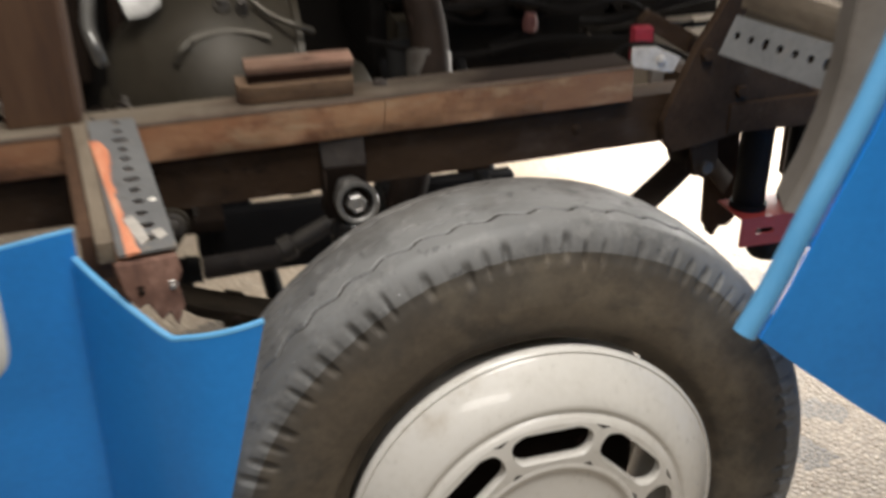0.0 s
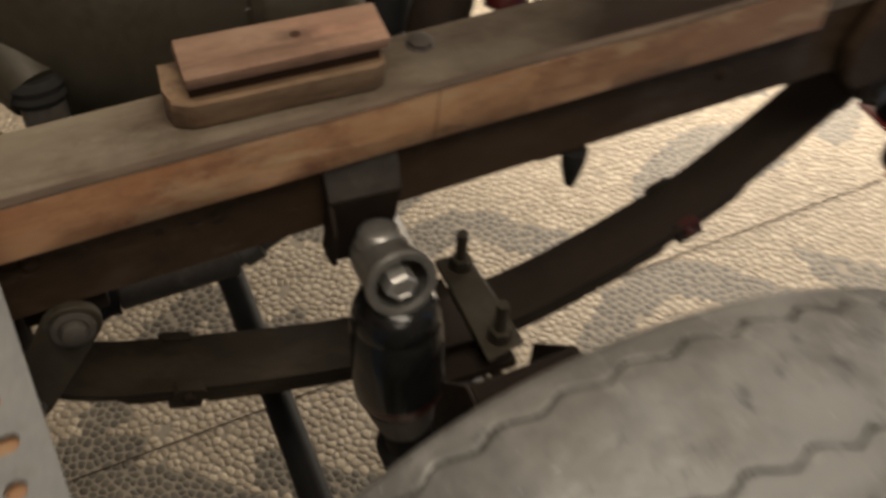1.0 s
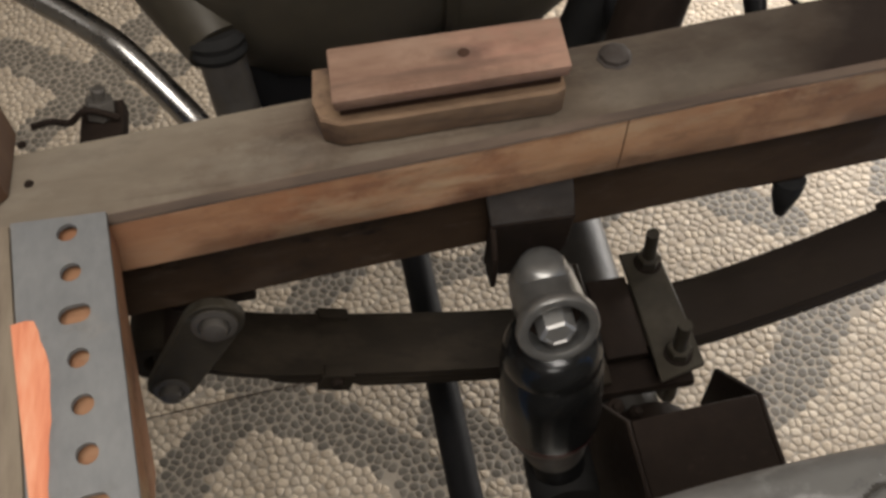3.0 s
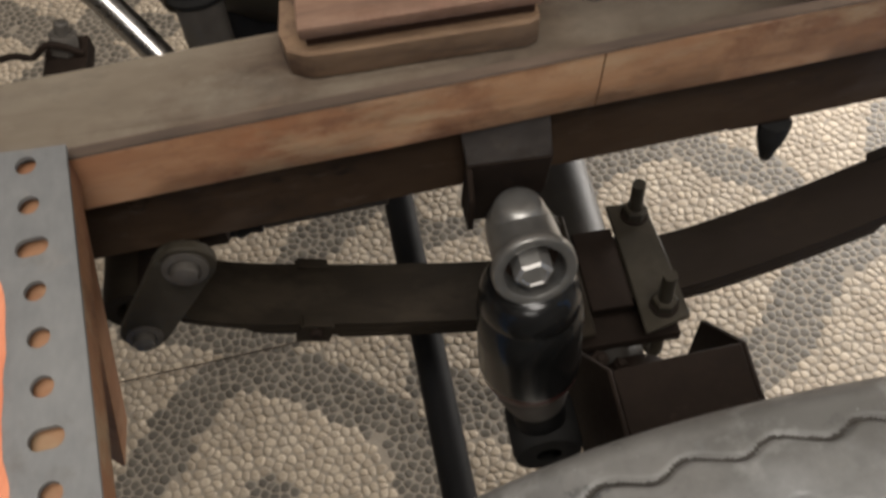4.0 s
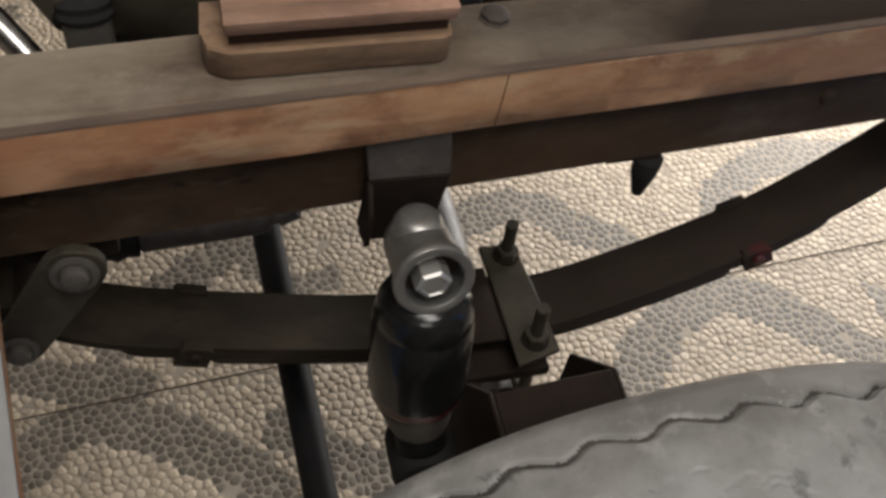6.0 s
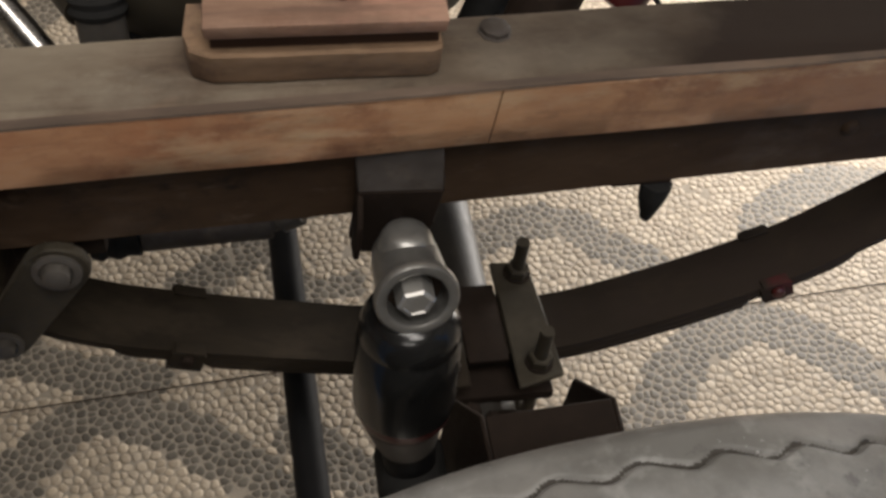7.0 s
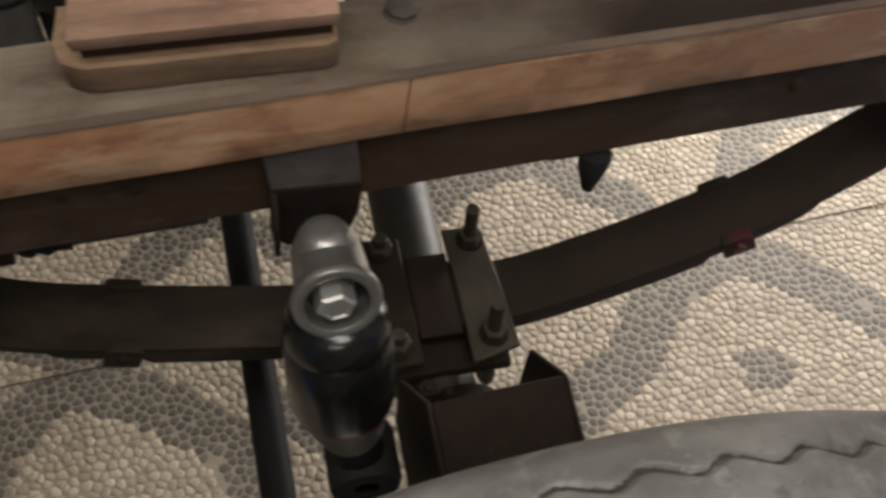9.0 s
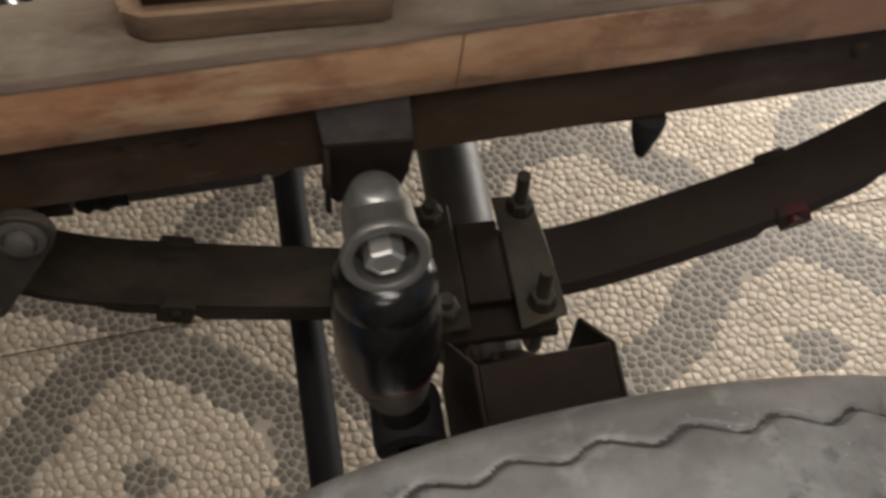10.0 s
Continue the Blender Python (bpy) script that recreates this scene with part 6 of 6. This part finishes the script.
def bulkhead():
    # Backdrop added to hide the bright room behind; no such bulkhead is known.
    t = thing("bulkhead", (0.2, 0.80, 0.60), "near-black backdrop panels with pipes, added behind the engine", "bulkhead")
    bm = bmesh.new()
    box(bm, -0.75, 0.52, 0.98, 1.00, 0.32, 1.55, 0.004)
    part("panel", bm, M_NEARBLACK, t)
    # the right panel hangs lower; holes placed as glints let light from behind through
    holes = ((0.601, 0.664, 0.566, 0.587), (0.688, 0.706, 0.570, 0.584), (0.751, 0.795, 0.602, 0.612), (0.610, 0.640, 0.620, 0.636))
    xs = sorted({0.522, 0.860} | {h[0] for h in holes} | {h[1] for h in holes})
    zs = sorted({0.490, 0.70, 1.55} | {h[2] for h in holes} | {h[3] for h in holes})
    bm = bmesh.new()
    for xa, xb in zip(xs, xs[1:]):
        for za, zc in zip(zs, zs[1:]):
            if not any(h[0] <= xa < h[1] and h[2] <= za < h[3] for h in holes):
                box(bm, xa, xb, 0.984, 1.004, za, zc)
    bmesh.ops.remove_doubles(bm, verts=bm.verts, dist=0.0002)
    part("panel", bm, M_NEARBLACK, t, "pierced near-black panel")
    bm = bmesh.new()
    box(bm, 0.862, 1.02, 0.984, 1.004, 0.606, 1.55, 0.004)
    part("panel", bm, M_NEARBLACK, t)
    for x, r in ((-0.44, 0.022), (-0.36, 0.014), (0.46, 0.02)):
        bm = bmesh.new()
        tube(bm, [(x, 0.93, 0.60), (x + 0.01, 0.92, 0.95), (x - 0.02, 0.93, 1.2), (x, 0.94, 1.5)], r, 14, 6)
        part("pipe", bm, M_RUST, t)
    return t


bulkhead()


# ---- pebble mosaic, laid last ----
# centre lines of the grey bands, each with its half width
SCROLL_A = (0.031, (-0.57, 0.03), (-0.51, 0.14), (-0.47, 0.215), (-0.43, 0.262), (-0.385, 0.288), (-0.33, 0.278), (-0.27, 0.245), (-0.20, 0.187), (-0.15, 0.13), (-0.16, 0.06), (-0.20, -0.02))
SCROLL_B = (0.033, (0.22, 0.10), (0.30, 0.165), (0.37, 0.21), (0.41, 0.268), (0.465, 0.315), (0.535, 0.342), (0.59, 0.338), (0.64, 0.298), (0.70, 0.24), (0.76, 0.18), (0.80, 0.09))
SCROLL_C = (0.030, (0.12, 0.49), (0.20, 0.552), (0.27, 0.572), (0.335, 0.556), (0.38, 0.50), (0.44, 0.465))
BANDS = (SCROLL_A, SCROLL_B, SCROLL_C,
         (0.027, (-0.62, 0.44), (-0.50, 0.392), (-0.44, 0.365), (-0.38, 0.343), (-0.32, 0.330)),
         (0.028, (-0.13, 0.23), (-0.07, 0.18), (-0.02, 0.14)),
         (0.030, (-0.15, 0.56), (-0.20, 0.53), (-0.27, 0.475), (-0.33, 0.40)),
         (0.020, (-0.13, 0.50), (-0.08, 0.46), (-0.03, 0.47)),
         (0.030, (0.62, 0.50), (0.66, 0.555), (0.71, 0.585), (0.80, 0.62), (0.92, 0.60)),
         (0.030, (-0.30, 0.86), (-0.18, 0.93), (-0.05, 0.86)), (0.028, (0.06, 0.74), (0.20, 0.66), (0.34, 0.74)),
         (0.032, (-0.80, 1.11), (-0.55, 0.90)), (0.032, (-0.52, 1.15), (-0.73, 0.88)), (0.032, (-0.62, 1.03), (-0.50, 1.00)))
BLOBS = ((-0.349, 0.103, 0.030), (0.538, 0.158, 0.036), (0.05, 0.66, 0.035))


def grey_at(x, y):
    """True where the mosaic's darker bands and flowers run."""
    wob = 0.006 * noise.noise(Vector((x * 22, y * 22, 0)))
    for cx, cy in ((x, y), (x - 0.93, y - 0.06)):
        for half, *line in BANDS:
            for (x0, y0), (x1, y1) in zip(line, line[1:]):
                vx, vy = x1 - x0, y1 - y0
                f = max(0.0, min(1.0, ((cx - x0) * vx + (cy - y0) * vy) / (vx * vx + vy * vy)))
                if math.hypot(cx - x0 - f * vx, cy - y0 - f * vy) < 1.14 * half + wob:
                    return True
        for bx, by, r in BLOBS:
            dx, dy = cx - bx, cy - by
            if math.hypot(dx, dy) < r * (1 + 0.16 * math.cos(5 * math.atan2(dy, dx))) + wob:
                return True
        if x < 0.80:
            break
    return False


NEAR = (-0.42, 0.02, 0.02, 0.25)
PITCH = 0.0136


def packed_cells(seg=10):
    """Pebbles laid tight: each fills the ground nearest to it, less a thin joint.

    Gives the centres and, for each, its reach in seg directions."""
    rng = np.random.default_rng(7)
    rows, cols = int(2.1 / (PITCH * 0.87)), int(2.5 / PITCH)
    jj, ii = np.meshgrid(np.arange(rows), np.arange(cols), indexing="ij")
    gx = -1.05 + (ii + 0.5 * (jj % 2)) * PITCH + rng.uniform(-1, 1, jj.shape) * 0.0052
    gy = -0.35 + jj * PITCH * 0.87 + rng.uniform(-1, 1, jj.shape) * 0.0052
    theta = (2 * math.pi / seg) * (np.arange(seg)[None, None] + rng.uniform(0, 1, jj.shape)[..., None])
    reach = np.full(theta.shape, 0.0098)
    for dj in range(-2, 3):
        for di in range(-2, 3):
            if (di, dj) == (0, 0):
                continue
            nj, ni = np.clip(jj + dj, 0, rows - 1), np.clip(ii + di, 0, cols - 1)
            dx, dy = gx[nj, ni] - gx, gy[nj, ni] - gy
            dist = np.hypot(dx, dy)
            face = np.cos(theta - np.arctan2(dy, dx)[..., None])
            half = (0.5 * dist - 0.00038)[..., None]
            reach = np.where((face > 0.05) & (dist > 0.001)[..., None], np.minimum(reach, half / np.maximum(face, 0.05)), reach)
    soft = 0.72 * reach + 0.14 * (np.roll(reach, 1, axis=2) + np.roll(reach, -1, axis=2))
    reach = np.minimum(reach, soft)
    keep = reach.min(axis=2) > 0.0012
    return gx[keep], gy[keep], theta[keep], reach[keep]


def cell_verts(px, py, th, reach, h, lift):
    """A low rounded crown on one cell's outline."""
    ring = [(1.0, -0.0002), (0.86, 0.62 * h), (0.52, 0.94 * h)]
    v = [(px + f * r * math.cos(a), py + f * r * math.sin(a), z + lift * f * math.cos(a) * (z > 0)) for f, z in ring for a, r in zip(th, reach)]
    v.append((px, py, h))
    return v


def cell_faces(seg, base=0):
    faces = []
    for j in range(2):
        for k in range(seg):
            k2 = (k + 1) % seg
            faces.append((base + j * seg + k, base + j * seg + k2, base + (j + 1) * seg + k2, base + (j + 1) * seg + k))
    return faces + [(base + 2 * seg + k, base + 2 * seg + (k + 1) % seg, base + 3 * seg) for k in range(seg)]


def pebble_mesh(name, verts, faces, grey):
    me = bpy.data.meshes.new(name)
    me.from_pydata(verts, [], faces)
    me.materials.append(M_GREY if grey else M_CREAM)
    me.polygons.foreach_set("use_smooth", np.ones(len(faces), dtype=bool))
    return me


def build_pebbles():
    rnd = random.Random(11)
    laid = {True: ([], []), False: ([], [])}
    single = 0
    for px, py, th, reach in zip(*packed_cells()):
        grey = grey_at(px, py)
        h = (0.0005 if grey else 0.00095) * rnd.uniform(0.65, 1.25)
        lift = rnd.uniform(-0.0003, 0.0003)
        if NEAR[0] < px < NEAR[1] and NEAR[2] < py < NEAR[3] and single < 300:
            single += 1
            ob = new("pebble", pebble_mesh("pebble", cell_verts(0, 0, th, reach, h, lift), cell_faces(len(th)), grey))
            ob.parent = FLOOR
            ob.matrix_basis = Matrix.Translation((px, py, 0))
        else:
            verts, faces = laid[grey]
            faces += cell_faces(len(th), len(verts))
            verts += cell_verts(px, py, th, reach, h, lift)
    for grey, (verts, faces) in laid.items():
        ob = new("grey_pebbles" if grey else "cream_pebbles", pebble_mesh("pebbles", verts, faces, grey))
        ob.parent = FLOOR
        tagged(ob, "dark grey pebbles in curved bands" if grey else "cream river pebbles", kind="stuff")


build_pebbles()
bm0 = bmesh.new()
hexa(bm0, [(-0.75, 0.283, 0.001), (-0.75, 0.283, 0.0027), (-0.75, 0.2839, 0.001), (-0.75, 0.2839, 0.0027), (1.05, 0.412, 0.001), (1.05, 0.412, 0.0027), (1.05, 0.4129, 0.001), (1.05, 0.4129, 0.0027)])
part("joint", bm0, M_EDGE, FLOOR, "thin dark joint line across the pebbles")
